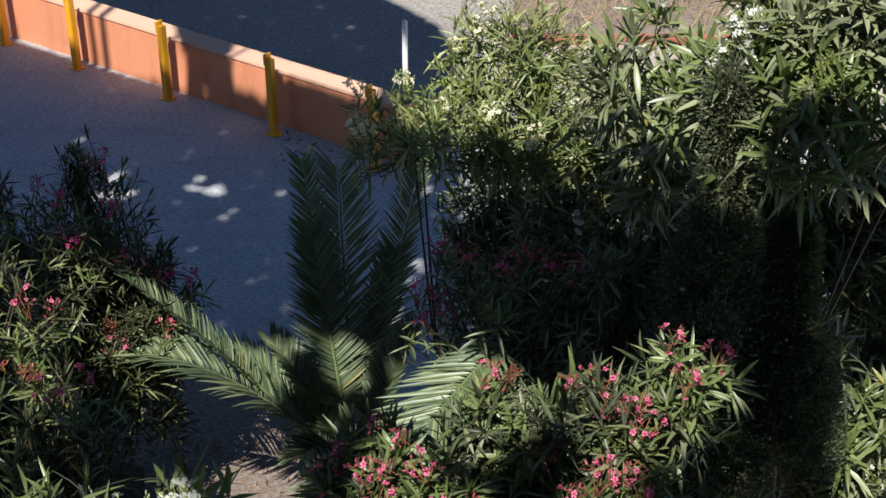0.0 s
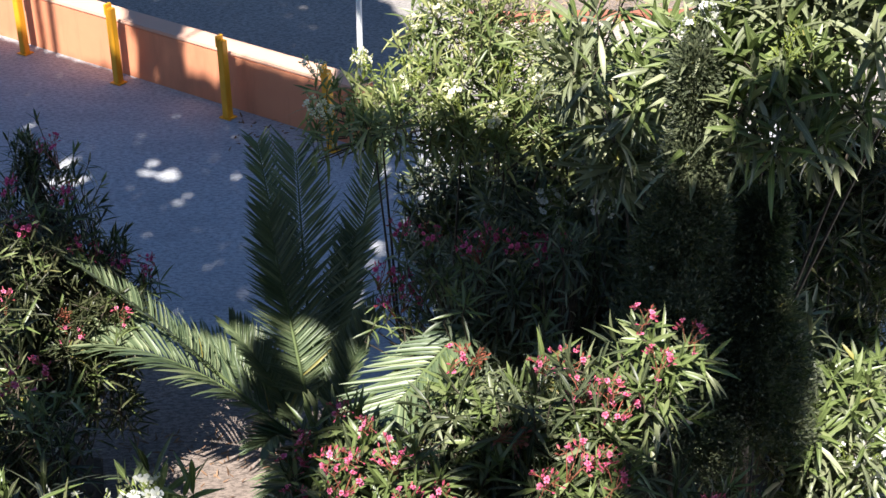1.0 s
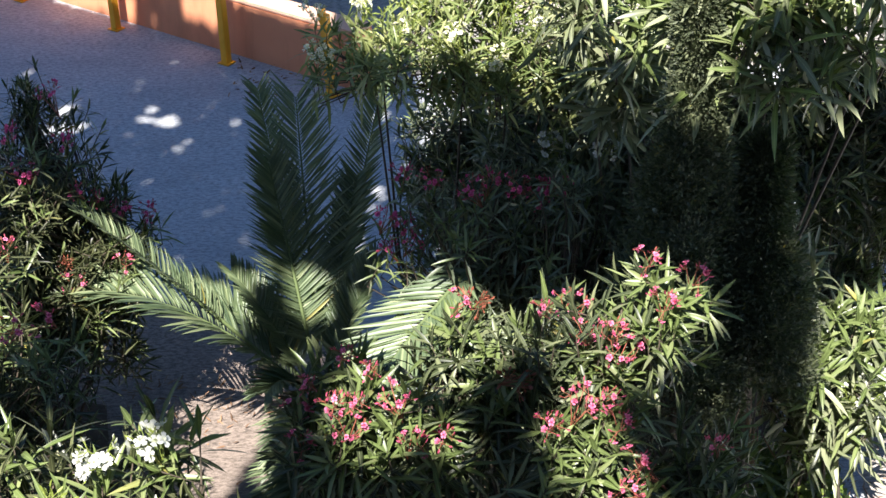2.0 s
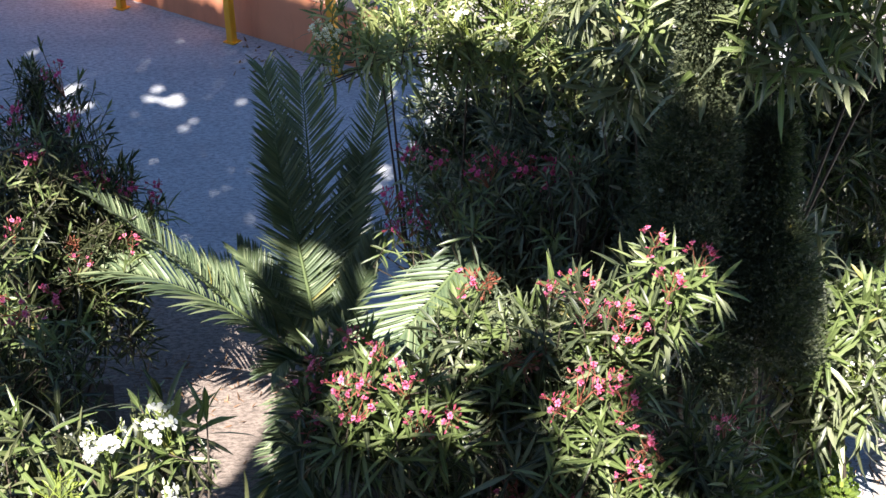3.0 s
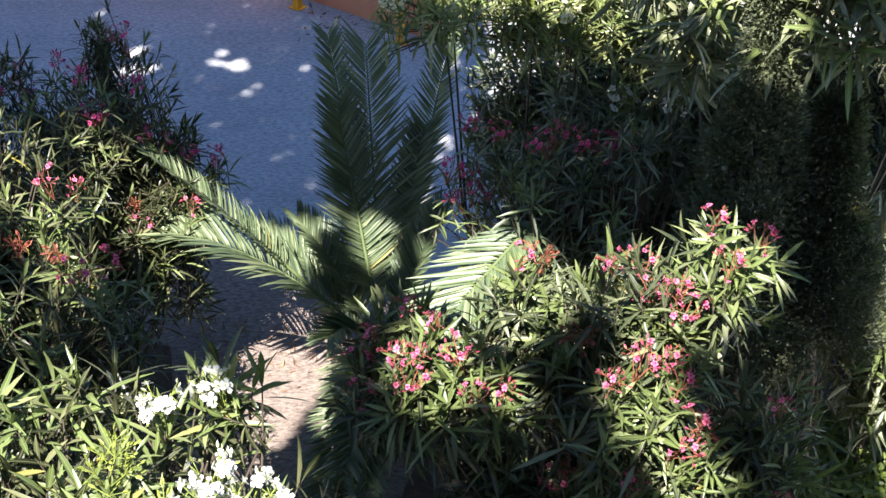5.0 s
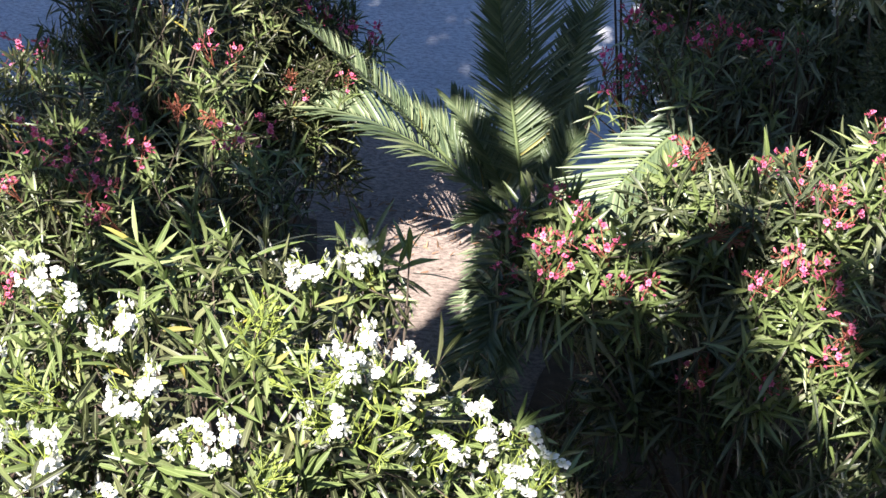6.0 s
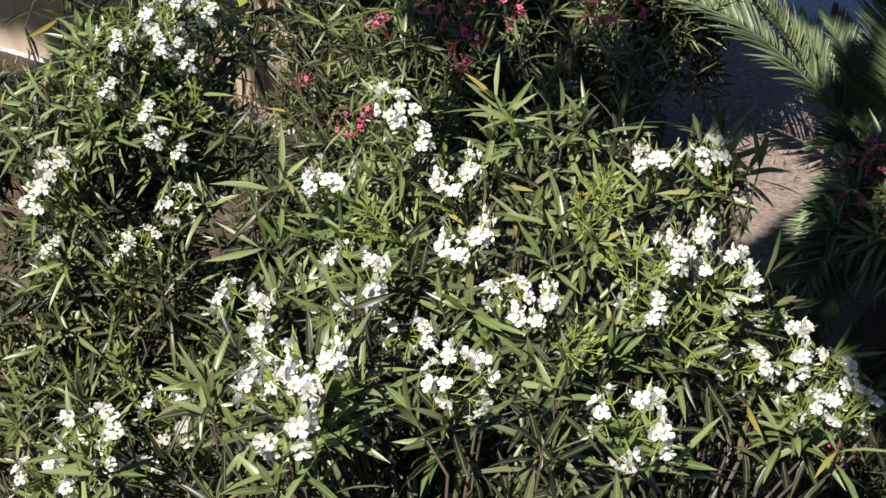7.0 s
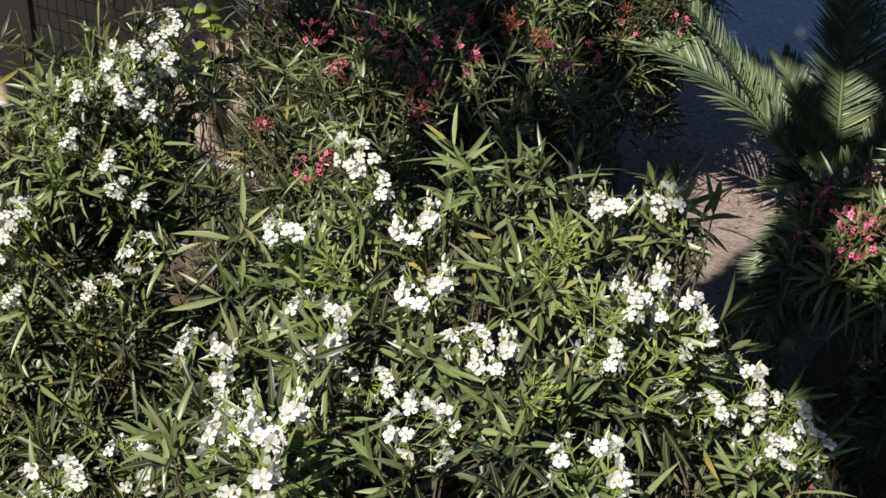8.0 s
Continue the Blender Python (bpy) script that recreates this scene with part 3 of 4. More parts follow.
SHRUBS['leftpink'] = dict(
    label='pink-flowering oleander shrub beside the concrete path', colour='pink', tone='green', leaf=0.13, density=66, gather=2, stations=3, seed=13,
    lobes=[(-1.62, 5.2, 1.62, 0.46, 0.48, 0.58), (-2.1, 5.1, 1.65, 0.5, 0.5, 0.68), (-2, 5.9, 1.7, 0.36, 0.4, 0.62), (-1.63, 7.2, 1.02, 0.36, 0.28, 0.44), (-2.75, 5.45, 1.25, 0.28, 0.35, 0.48), (-2.6, 4.95, 0.95, 0.35, 0.35, 0.45), (-2.5, 4.3, 1.05, 0.35, 0.3, 0.5), (-2.6, 5.6, 1.5, 0.42, 0.4, 0.68), (-2.45, 5.0, 1.35, 0.4, 0.38, 0.6)],
    heads=[(-1.4, 7.06, 1.28), (-2.73, 5.14, 1.49), (-2.18, 4.62, 1.86), (-2.25, 4.62, 1.75), (-2.34, 4.89, 2.19), (-1.73, 5.83, 2.13), (-1.68, 6.07, 1.96), (-1.37, 5.32, 2.11), (-1.47, 5.14, 2.18), (-1.78, 5.02, 2.19), (-1.92, 4.8, 2.16), (-1.84, 4.83, 2.14), (-1.86, 4.76, 2.06), (-2.01, 4.85, 2.25), (-1.91, 4.95, 2.27), (-2.19, 4.76, 2.16), (-1.85, 5.12, 2.26), (-1.88, 6.99, 1.08), (-1.62, 6.94, 1.21), (-2.14, 4.92, 2.3), (-2.51, 5.77, 2.14), (-2.4, 5.8, 2.11)],
    buds=[(-1.66, 6.97, 1.3), (-1.54, 5.21, 2.21), (-1.7, 5.25, 2.2)],
    tufts=[(-2.4, 5.77, 2.04), (-2.1, 5.05, 2.35), (-1.76, 5.73, 2.1), (-1.7, 5.79, 2.03), (-1.57, 6.92, 1.12), (-1.61, 6.91, 0.99), (-1.58, 4.91, 2.1), (-1.91, 4.71, 2.04), (-1.89, 4.9, 2.23), (-2.06, 4.8, 2.22), (-2.16, 4.87, 2.27), (-1.38, 5.1, 2.12), (-1.9, 5.71, 2.24), (-2.14, 4.7, 2.08), (-2.11, 5.65, 2.16)])
SHRUBS['farleft'] = dict(
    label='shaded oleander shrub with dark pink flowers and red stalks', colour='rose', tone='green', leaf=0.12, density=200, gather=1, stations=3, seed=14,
    lobes=[(-1.87, 7.3, 1.05, 0.42, 0.6, 1), (-2.5, 7.2, 1, 0.5, 0.6, 1), (-1.52, 7.4, 1.2, 0.22, 0.22, 0.28)],
    heads=[(-2.27, 7.45, 1.79), (-2.32, 7.07, 1.9), (-2.35, 7, 1.9), (-1.77, 6.94, 1.82), (-1.74, 7.52, 1.93), (-1.99, 7.18, 1.99), (-1.63, 7.19, 1.86), (-1.58, 7.07, 1.66), (-1.52, 7.17, 1.55), (-1.42, 7.29, 1.41), (-1.31, 7.48, 1.32), (-1.32, 7.36, 1.32), (-2.36, 6.84, 1.74), (-1.86, 7.07, 1.97), (-2.5, 7.27, 1.99), (-2.19, 7.33, 1.75), (-2.28, 7.06, 1.86)],
    buds=[],
    tufts=[])
SHRUBS['mid'] = dict(
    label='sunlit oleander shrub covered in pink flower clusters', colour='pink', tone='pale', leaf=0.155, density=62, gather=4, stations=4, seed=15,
    lobes=[(-0.18, 4.78, 1.93, 0.25, 0.24, 0.3), (0.1, 4.93, 2.05, 0.26, 0.24, 0.24), (0.5, 4.93, 2.02, 0.27, 0.24, 0.28), (0.81, 4.98, 2.25, 0.22, 0.24, 0.32), (0.58, 4.63, 1.91, 0.24, 0.22, 0.28), (0.27, 4.93, 1.92, 0.16, 0.18, 0.2), (0.97, 4.68, 1.75, 0.2, 0.2, 0.25), (0.1, 5.15, 1.15, 0.34, 0.3, 0.5), (0.55, 5.2, 1.2, 0.42, 0.3, 0.55), (0.95, 5.1, 1.2, 0.3, 0.3, 0.6), (0.75, 4.7, 0.95, 0.4, 0.3, 0.5)],
    heads=[(-0.25, 4.9, 2.2), (-0.15, 4.75, 2.24), (-0.37, 4.8, 2.15), (-0.29, 4.65, 2.17), (-0.2, 4.64, 2.19), (-0.23, 4.58, 2.11), (-0.07, 4.65, 2.16), (0.09, 4.69, 1.99), (-0.02, 4.6, 2.04), (-0.4, 4.66, 2.01), (-0.42, 4.81, 2.04), (0.47, 5.06, 2.26), (0.56, 5.05, 2.27), (0.64, 4.83, 2.31), (0.6, 4.86, 2.27), (0.71, 4.77, 2.26), (0.68, 4.8, 2.36), (0.18, 5.09, 2.3), (0.55, 4.58, 2.18), (0.64, 4.62, 2.18), (0.68, 4.55, 2.14), (0.45, 4.56, 2.13), (0.74, 4.49, 2.02), (0.69, 4.43, 1.93), (0.81, 4.79, 1.42), (1.04, 4.62, 1.97), (1.06, 4.52, 1.64), (0.81, 4.92, 2.56), (0.98, 4.96, 2.45), (0.85, 4.8, 2.45), (0.31, 4.95, 1.35), (0.51, 4.44, 1.8)],
    buds=[(0.23, 5.08, 2.28), (0.34, 4.77, 2.16), (0.8, 4.53, 1.92), (0.35, 4.95, 1.4)],
    tufts=[(-0.19, 4.92, 2.23), (-0.03, 4.77, 2.19), (0.09, 4.7, 2.12), (0.25, 4.94, 2.25), (0.38, 4.81, 2.23), (0.13, 4.99, 2.28), (0.79, 4.79, 2.44), (0.88, 4.85, 2.49), (0.45, 4.48, 2.05), (0.42, 4.46, 1.91), (0.6, 4.45, 2.07), (0.95, 4.49, 1.8), (1.07, 4.53, 1.87), (-0.14, 4.58, 2.09)])
SHRUBS['midback'] = dict(
    label='shaded oleander shrub with magenta flowers behind the palm', colour='rose', tone='grey', leaf=0.12, density=120, gather=1, stations=3, seed=16,
    lobes=[(0.36, 6.5, 1.2, 0.4, 0.42, 0.85), (0.68, 6.3, 1.15, 0.38, 0.42, 0.85)],
    heads=[(-0.03, 6.61, 1.95), (0.12, 6.61, 1.93), (0.35, 6.38, 2.03), (0.49, 6.4, 2), (0.61, 6.57, 1.91), (0.67, 6.37, 2), (0.01, 6.51, 1.65), (-0.1, 6.57, 1.74), (-0.02, 6.58, 1.71), (0.29, 6.35, 2), (0.57, 6.34, 1.98), (-0.08, 6.56, 1.61)],
    buds=[],
    tufts=[(0.08, 6.59, 1.81), (0.27, 6.28, 1.9), (0.47, 6.32, 1.93), (0.6, 6.11, 1.89)])
SHRUBS['backwhite'] = dict(
    label='shaded white oleander with thin leaning stems', colour='white', tone='grey', leaf=0.15, density=120, slim=True, stations=3, seed=17,
    lobes=[(0.26, 7.8, 1.15, 0.32, 0.3, 0.75), (0.5, 7.5, 1.15, 0.55, 0.5, 0.9), (1.0, 7.1, 1.2, 0.5, 0.5, 0.85), (1.05, 6.8, 1.75, 0.38, 0.35, 0.6), (0.85, 6.98, 1.80, 0.45, 0.30, 0.30), (1.22, 6.9, 1.70, 0.36, 0.30, 0.5), (0.62, 7.75, 1.60, 0.36, 0.25, 0.5)],
    heads=[(0.43, 7.2, 1.98), (0.42, 7.15, 1.9), (0.65, 6.78, 2.03), (0.67, 6.74, 1.99), (0.91, 6.55, 2.21), (0.87, 6.52, 2.1), (0.74, 6.55, 1.66), (0.83, 6.48, 1.69), (0.89, 6.72, 2.35), (0.56, 7.28, 2.05), (0.79, 6.71, 2.25)],
    buds=[])
SHRUBS['backlit'] = dict(
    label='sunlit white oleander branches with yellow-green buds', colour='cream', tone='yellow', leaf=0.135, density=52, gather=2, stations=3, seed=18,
    lobes=[(0.3, 7.05, 2.38, 0.4, 0.36, 0.28), (0.65, 6.95, 2.36, 0.42, 0.36, 0.26), (-0.08, 6.95, 2.42, 0.28, 0.26, 0.14), (0.42, 7.2, 2.75, 0.28, 0.3, 0.26)],
    heads=[(-0.38, 6.93, 2.41), (-0.4, 7.11, 2.53), (-0.33, 6.85, 2.44), (0.23, 6.77, 2.55), (-0.02, 6.86, 2.55), (0.21, 7.12, 2.91), (0.17, 7.11, 2.84), (0.6, 6.78, 2.59), (0.41, 6.72, 2.5), (0.4, 6.7, 2.46), (0.11, 7.28, 2.9), (-0.18, 7.14, 2.55), (0.04, 7.18, 2.72), (0.7, 6.68, 2.53)],
    buds=[(-0.22, 7.13, 2.54), (-0.11, 6.92, 2.56), (0.12, 7.17, 2.68), (0.3, 7.02, 2.94), (0.04, 6.91, 2.58), (0.45, 6.84, 2.6), (0.13, 6.75, 2.5), (-0.24, 6.77, 2.49)],
    tufts=[(0.17, 7.06, 2.72), (0.35, 6.97, 2.9), (0.45, 6.91, 2.79), (0.22, 6.93, 2.64), (0.44, 6.81, 2.57), (0.61, 6.92, 2.62), (0.76, 6.84, 2.6), (0.85, 6.72, 2.51), (0.57, 6.72, 2.55), (0.27, 6.74, 2.52), (0.3, 6.93, 2.75), (0.38, 6.93, 2.64), (-0.06, 7.12, 2.53)])
SHRUBS['tall'] = dict(
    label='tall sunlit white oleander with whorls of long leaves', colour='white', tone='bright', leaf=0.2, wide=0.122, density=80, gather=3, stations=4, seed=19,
    lobes=[(1.44, 6, 3.36, 0.44, 0.38, 0.27), (0.95, 6.5, 2.60, 0.24, 0.25, 0.22), (0.78, 6.5, 2.88, 0.22, 0.2, 0.16), (1.94, 5.93, 3.42, 0.5, 0.45, 0.27), (1.45, 6.4, 1.25, 0.45, 0.36, 0.75)],
    heads=[(1.1, 5.81, 3.3), (1.06, 5.81, 3.2), (1.1, 5.77, 3.24), (1.14, 5.83, 3.36), (0.85, 6.15, 3.34)],
    buds=[(1.19, 5.76, 3.37), (1.36, 5.59, 3.2), (1.59, 5.81, 3.47), (1.39, 5.61, 3.25)],
    tufts=[(1.29, 5.67, 3.31), (1.24, 5.63, 3.12), (1.39, 5.58, 3.01), (1.49, 5.62, 3.24), (1.58, 5.74, 3.4), (1.02, 6.11, 3.22), (0.94, 6.03, 2.94), (1, 5.9, 3.12), (1.18, 5.84, 3.4), (1.39, 5.74, 3.42), (1.53, 5.59, 3.05), (0.89, 6.09, 3.11), (1.6, 5.57, 3.18), (1.15, 5.68, 2.98), (1.45, 5.66, 3.34)])
SHRUBS['right'] = dict(
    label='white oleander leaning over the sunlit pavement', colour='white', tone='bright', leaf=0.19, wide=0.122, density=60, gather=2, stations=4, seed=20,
    lobes=[(1.96, 6.5, 1.12, 0.34, 0.3, 0.38), (1.92, 6.5, 0.73, 0.22, 0.2, 0.24), (2.16, 6.5, 1.01, 0.28, 0.3, 0.4)],
    heads=[(2.11, 6.16, 1.11), (2.14, 6.15, 1.03), (2.02, 6.18, 0.99), (2.13, 6.16, 0.89)],
    buds=[],
    tufts=[(1.92, 6.28, 1.42), (2.06, 6.35, 1.46), (1.84, 6.22, 1.28), (1.88, 6.19, 1.07), (2, 6.2, 1.26), (2.11, 6.26, 1.33), (1.87, 6.3, 0.73), (2, 6.3, 0.72)])
# dark leaf tone stands in for the deep shade behind the junipers
SHRUBS['behind'] = dict(
    label='dense oleander behind the junipers, leaf tone darkened for shade', colour='white', tone='green', leaf=0.17, density=80, stations=3, seed=23,
    lobes=[(2.05, 6.85, 1.05, 0.42, 0.3, 0.6), (1.9, 8.3, 0.9, 0.6, 0.4, 0.7), (2.6, 8.2, 0.9, 0.5, 0.4, 0.7), (1.5, 7.4, 1.7, 0.5, 0.35, 0.8), (2.1, 7.4, 1.7, 0.5, 0.35, 0.8), (1.05, 7.6, 1.7, 0.4, 0.3, 0.6), (2.6, 7.4, 1.7, 0.4, 0.35, 0.7)],
    heads=[],
    buds=[])
SHRUBS['low'] = dict(
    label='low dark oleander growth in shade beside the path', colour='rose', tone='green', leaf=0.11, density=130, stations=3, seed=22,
    lobes=[(-0.38, 5.25, 0.5, 0.33, 0.38, 0.42), (-0.15, 4.7, 0.7, 0.35, 0.4, 0.45), (0.35, 4.4, 0.6, 0.4, 0.35, 0.4)],
    heads=[(-0.45, 5.0, 0.86), (-0.2, 4.45, 1.05), (0.3, 4.15, 0.95)],
    buds=[(-0.3, 4.8, 1.08)])
SHRUBS['violet'] = dict(
    label='low leafy shrub with violet flowers before the garden wall', colour='violet', tone='green', leaf=0.08, density=60, stations=3, seed=21,
    lobes=[(-4.01, 6.15, 0.67, 0.25, 0.2, 0.4), (-4.77, 5.75, 0.34, 0.25, 0.2, 0.4)],
    heads=[(-3.99, 5.97, 1.04), (-4.01, 5.95, 1.01), (-4.75, 5.58, 0.71), (-4.86, 5.63, 0.7)],
    buds=[])

# ---- ground ----
def flat(name, outline, z, material, label, category, kind="structure", thick=0.0):
    bm = bmesh.new()
    f = bm.faces.new([bm.verts.new((x, y, z)) for x, y in outline])
    if f.normal.z < 0:
        f.normal_flip()
    if thick:
        r = bmesh.ops.extrude_face_region(bm, geom=[f])
        bmesh.ops.translate(bm, vec=(0, 0, -thick), verts=[v for v in r["geom"] if isinstance(v, bmesh.types.BMVert)])
        bmesh.ops.recalc_face_normals(bm, faces=bm.faces[:])
    me = bpy.data.meshes.new(name)
    bm.to_mesh(me)
    bm.free()
    me.materials.append(material)
    return tagged(new(name, me), label, category, kind=kind)


flat("ground", [(-300, -300), (300, -300), (300, 300), (-300, 300)], 0.0, M_CONCRETE, "rough broomed concrete driveway", "ground")
flat("road", [(-0.3, 11.75), (-6.6, 16.3), (-30.0, 33.4), (-30.0, 80.0), (60.0, 80.0), (60.0, 11.75)], 0.004, M_ROAD, "worn cracked concrete road beyond the low wall", "road")
flat("path", [(-1.75, 4.2), (-0.30, 3.2), (-0.12, 7.6), (-0.30, 8.35), (-0.75, 8.62), (-1.25, 8.70), (-2.0, 8.45)], 0.004, M_PATH, "sandy tan concrete path littered with dry leaves", "path")
flat("path", [(2.12, 5.6), (3.6, 5.4), (3.6, 7.6), (2.46, 7.3)], 0.006, M_PAVE, "sunlit tan concrete path beside the shrub bed", "path")
flat("soil_bed", [(-0.62, 3.0), (2.05, 3.0), (2.0, 7.6), (1.2, 8.2), (0.25, 7.9), (-0.1, 7.2), (-0.35, 6.4), (-0.5, 5.4), (-0.58, 4.2)], 0.014, M_SOIL, "dark garden soil under the shrubs", "soil")
flat("soil_bed", [(-8.0, 1.0), (-0.7, 1.0), (-0.8, 4.0), (-1.25, 4.9), (-1.45, 6.2), (-1.7, 7.6), (-3.3, 8.1), (-3.3, 6.55), (-8.0, 6.55)], 0.012, M_SOIL, "dark garden soil under the oleanders", "soil")

# ---- boundary wall with its posts ----
W0, W1 = Vector((-6.6, 16.0, 0)), Vector((-0.45, 11.50, 0))
ALONG = (W1 - W0).normalized()
BACK = Vector((-ALONG.y, ALONG.x, 0))
WALL_M = Matrix.Translation(W0) @ Matrix(((ALONG.x, BACK.x, 0, 0), (ALONG.y, BACK.y, 0, 0), (0, 0, 1, 0), (0, 0, 0, 1)))
WALL_L = (W1 - W0).length + 0.12
wall = tagged(new("wall_north"), "low terracotta-painted boundary wall along the driveway", "wall", kind="structure")
wall.matrix_world = WALL_M
part("wall_body", box(bmesh.new(), (0, 0.06, -0.02), (WALL_L, 0.27, 0.455), 0.006), M_TERRACOTTA, wall)
part("coping", box(bmesh.new(), (0, 0.055, 0.457), (WALL_L, 0.275, 0.485), 0.008), M_COPING, wall, "coping paler than the terracotta wall")


def post(x, lean):
    ob = thing("steel_post", 0, 0, 0, "orange-yellow painted square steel post against the low wall", "post", "posts along the wall")
    ob.matrix_world = WALL_M @ Matrix.Translation((x + 0.11, -0.10, 0)) @ pose(0, 0, 0, 0, lean, 0)
    part("shaft", box(bmesh.new(), (-0.031, -0.031, -0.02), (0.031, 0.031, 0.655), 0.005), M_YELLOW, ob)
    bm = box(bmesh.new(), (-0.036, -0.036, 0.60), (-0.012, 0.036, 0.69), 0.003)
    part("cap_tab", bm, M_YELLOW, ob)
    part("base_plate", box(bmesh.new(), (-0.055, -0.05, 0.0), (0.055, 0.05, 0.008), 0.002), M_YELLOW, ob)
    return ob


for px_, py_, lean in ((-5.0, 14.85, -1), (-4.01, 14.05, -1), (-3.25, 13.50, -1.5), (-2.32, 12.91, -1), (-1.35, 12.23, -1), (-0.56, 11.55, -3)):
    post((Vector((px_, py_, 0)) - W0).dot(ALONG), lean)

pole = thing("white_pole", -0.29, 11.75, 0, "slim white painted steel pole behind the oleander", "pole")
v, t = tubes([[((0, 0, 0), 0.022), ((0, 0, 0.5), 0.022), ((0.0, 0, 1.08), 0.022)]], 10)
child("shaft", mesh_of("shaft", v, t, [M_WHITEPAINT]), pole)
part("base_plate", box(bmesh.new(), (-0.06, -0.06, 0), (0.06, 0.06, 0.01), 0.002), M_WHITEPAINT, pole)

# ---- the far side of the road ----
flat("pavement", [(0.45, 13.0), (6.0, 12.2), (6.0, 13.84), (0.60, 13.84)], 0.03, M_PAVE, "pale concrete pavement strip beyond the wall", "pavement", thick=0.05)
kerb = tagged(new("kerb"), "red-brown brick kerb along the dry grass bank", "kerb", kind="structure")
part("kerb_body", box(bmesh.new(), (0.60, 13.845, -0.02), (6.0, 13.98, 0.09), 0.012), M_RED, kerb)
flat("bank", [(0.62, 13.99), (9.0, 13.99), (9.0, 19.0), (0.9, 19.0)], 0.06, M_PATH, "dry sandy bank with straw-coloured grass", "bank", thick=0.08)
rng_g = np.random.default_rng(5)
n_g = 2600
pos = np.c_[rng_g.uniform(0.65, 5.0, n_g), 14.02 + rng_g.random(n_g) * 2.8, np.full(n_g, 0.06)]
ax_g = unit(rng_g.normal(size=(n_g, 3)) * (0.6, 0.6, 0.2) + (0, 0, 0.8))
v, t, ac = blades(pos, ax_g, unit(rng_g.normal(size=(n_g, 3))), rng_g.uniform(0.10, 0.32, n_g), np.full(n_g, 0.008), rng_g.uniform(0.1, 0.5, n_g), 0.1, ((0.5, 1.0),))
tagged(new("dry_grass", mesh_of("dry_grass", v, t, [M_STRAW], None, ac)), "dry straw-coloured grass on the bank beyond the road", "grass", kind="stuff")

# ---- garden wall, gateway and mesh fence at the side ----
side_wall = tagged(new("wall_west"), "tan plastered garden wall with a dark opening behind the shrubs", "wall", kind="structure")
part("wall_body", box(bmesh.new(), (-7.5, 6.6, -0.02), (-3.70, 6.8, 2.3), 0.01), M_TAN, side_wall)
part("low_wall", box(bmesh.new(), (-3.70, 6.603, -0.02), (-3.47, 6.78, 0.92), 0.006), M_TAN, side_wall)
part("pier", box(bmesh.new(), (-3.45, 6.57, -0.02), (-3.34, 6.8, 2.3), 0.01), M_PINKWALL, side_wall, "pink plastered pier")
# black panel added to make the opening look dark inside
part("opening_back", box(bmesh.new(), (-3.74, 7.2, -0.02), (-3.40, 7.25, 2.3), 0.0), M_OPENING_SHADE, side_wall, "black panel for the shade inside the opening")
part("lintel", box(bmesh.new(), (-3.70, 6.603, 2.1), (-3.47, 6.79, 2.3), 0.006), M_TAN, side_wall)
fence = thing("wire_fence", -3.9, 6.42, 0, "rusty wire mesh fence panel in front of the garden wall", "fence")
wires = []
for i in range(22):
    wires.append([((-0.80 + 0.06 * i, 0, 0), 0.0025), ((-0.80 + 0.06 * i + 0.01, 0, 0.7), 0.0025), ((-0.80 + 0.06 * i, 0, 1.5), 0.0025)])
for j in range(13):
    wires.append([((-0.82, 0.004, 0.06 + 0.115 * j), 0.0025), ((-0.2, 0.006, 0.05 + 0.115 * j), 0.0025), ((0.48, 0.004, 0.06 + 0.115 * j), 0.0025)])
v, t = tubes(wires, 4)
child("wire_mesh", mesh_of("wire_mesh", v, t, [M_WIRE]), fence)
for sx in (-0.84, 0.50):
    v, t = tubes([[((sx, 0, 0), 0.016), ((sx, 0, 0.8), 0.016), ((sx, 0, 1.55), 0.016)]], 8)
    child("fence_post", mesh_of("fence_post", v, t, [M_WIRE]), fence)
v, t = tubes([[((-0.84, 0.02, 0.05), 0.016), ((-0.2, 0.02, 0.45), 0.016), ((0.50, 0.02, 0.95), 0.016)]], 6)
child("brace", mesh_of("brace", v, t, [M_WIRE]), fence)


def leaf_patch(name, label, lo, hi, count, size, material, seed, category, wide=0.9):
    """Loose broad leaves filling a box."""
    r = np.random.default_rng(seed)
    pos = r.uniform(lo, hi, (count, 3))
    up = unit(r.normal(size=(count, 3)) * 0.5 + (0, -0.5, 0.9))
    L = r.uniform(0.7, 1.2, count) * size
    v, t, ac = blades(pos, unit(np.cross(up, r.normal(size=(count, 3)))), up, L, L * wide, r.uniform(0, 0.3, count), 0.08, ((0.2, 0.9), (0.55, 0.8)))
    return tagged(new(name, mesh_of(name, v, t, [material], None, ac)), label, category, kind="stuff")


leaf_patch("vine", "bright green vine leaves on the wire fence", (-3.78, 6.33, 0.55), (-3.52, 6.41, 1.35), 55, 0.07, M_IVY, 31, "vine")

# ---- the unseen building behind the camera, and an added tree that casts shade ----
# unseen block; its upper walls are added to cut the skylight
terrace = tagged(new("wall_south"), "unseen plain grey-brown rendered terrace block", "building", kind="structure")
part("block", box(bmesh.new(), (-9.5, -9.0, -0.02), (9.0, -0.25, 4.0), 0.02), M_BUILDING, terrace)
part("sky_blocking_wall", box(bmesh.new(), (-9.5, -1.50, 4.01), (9.0, -1.25, 7.4), 0.02), M_BUILDING, terrace)
part("side_wall", box(bmesh.new(), (-9.5, -1.24, 4.01), (-9.25, -0.3, 7.4), 0.02), M_BUILDING, terrace)

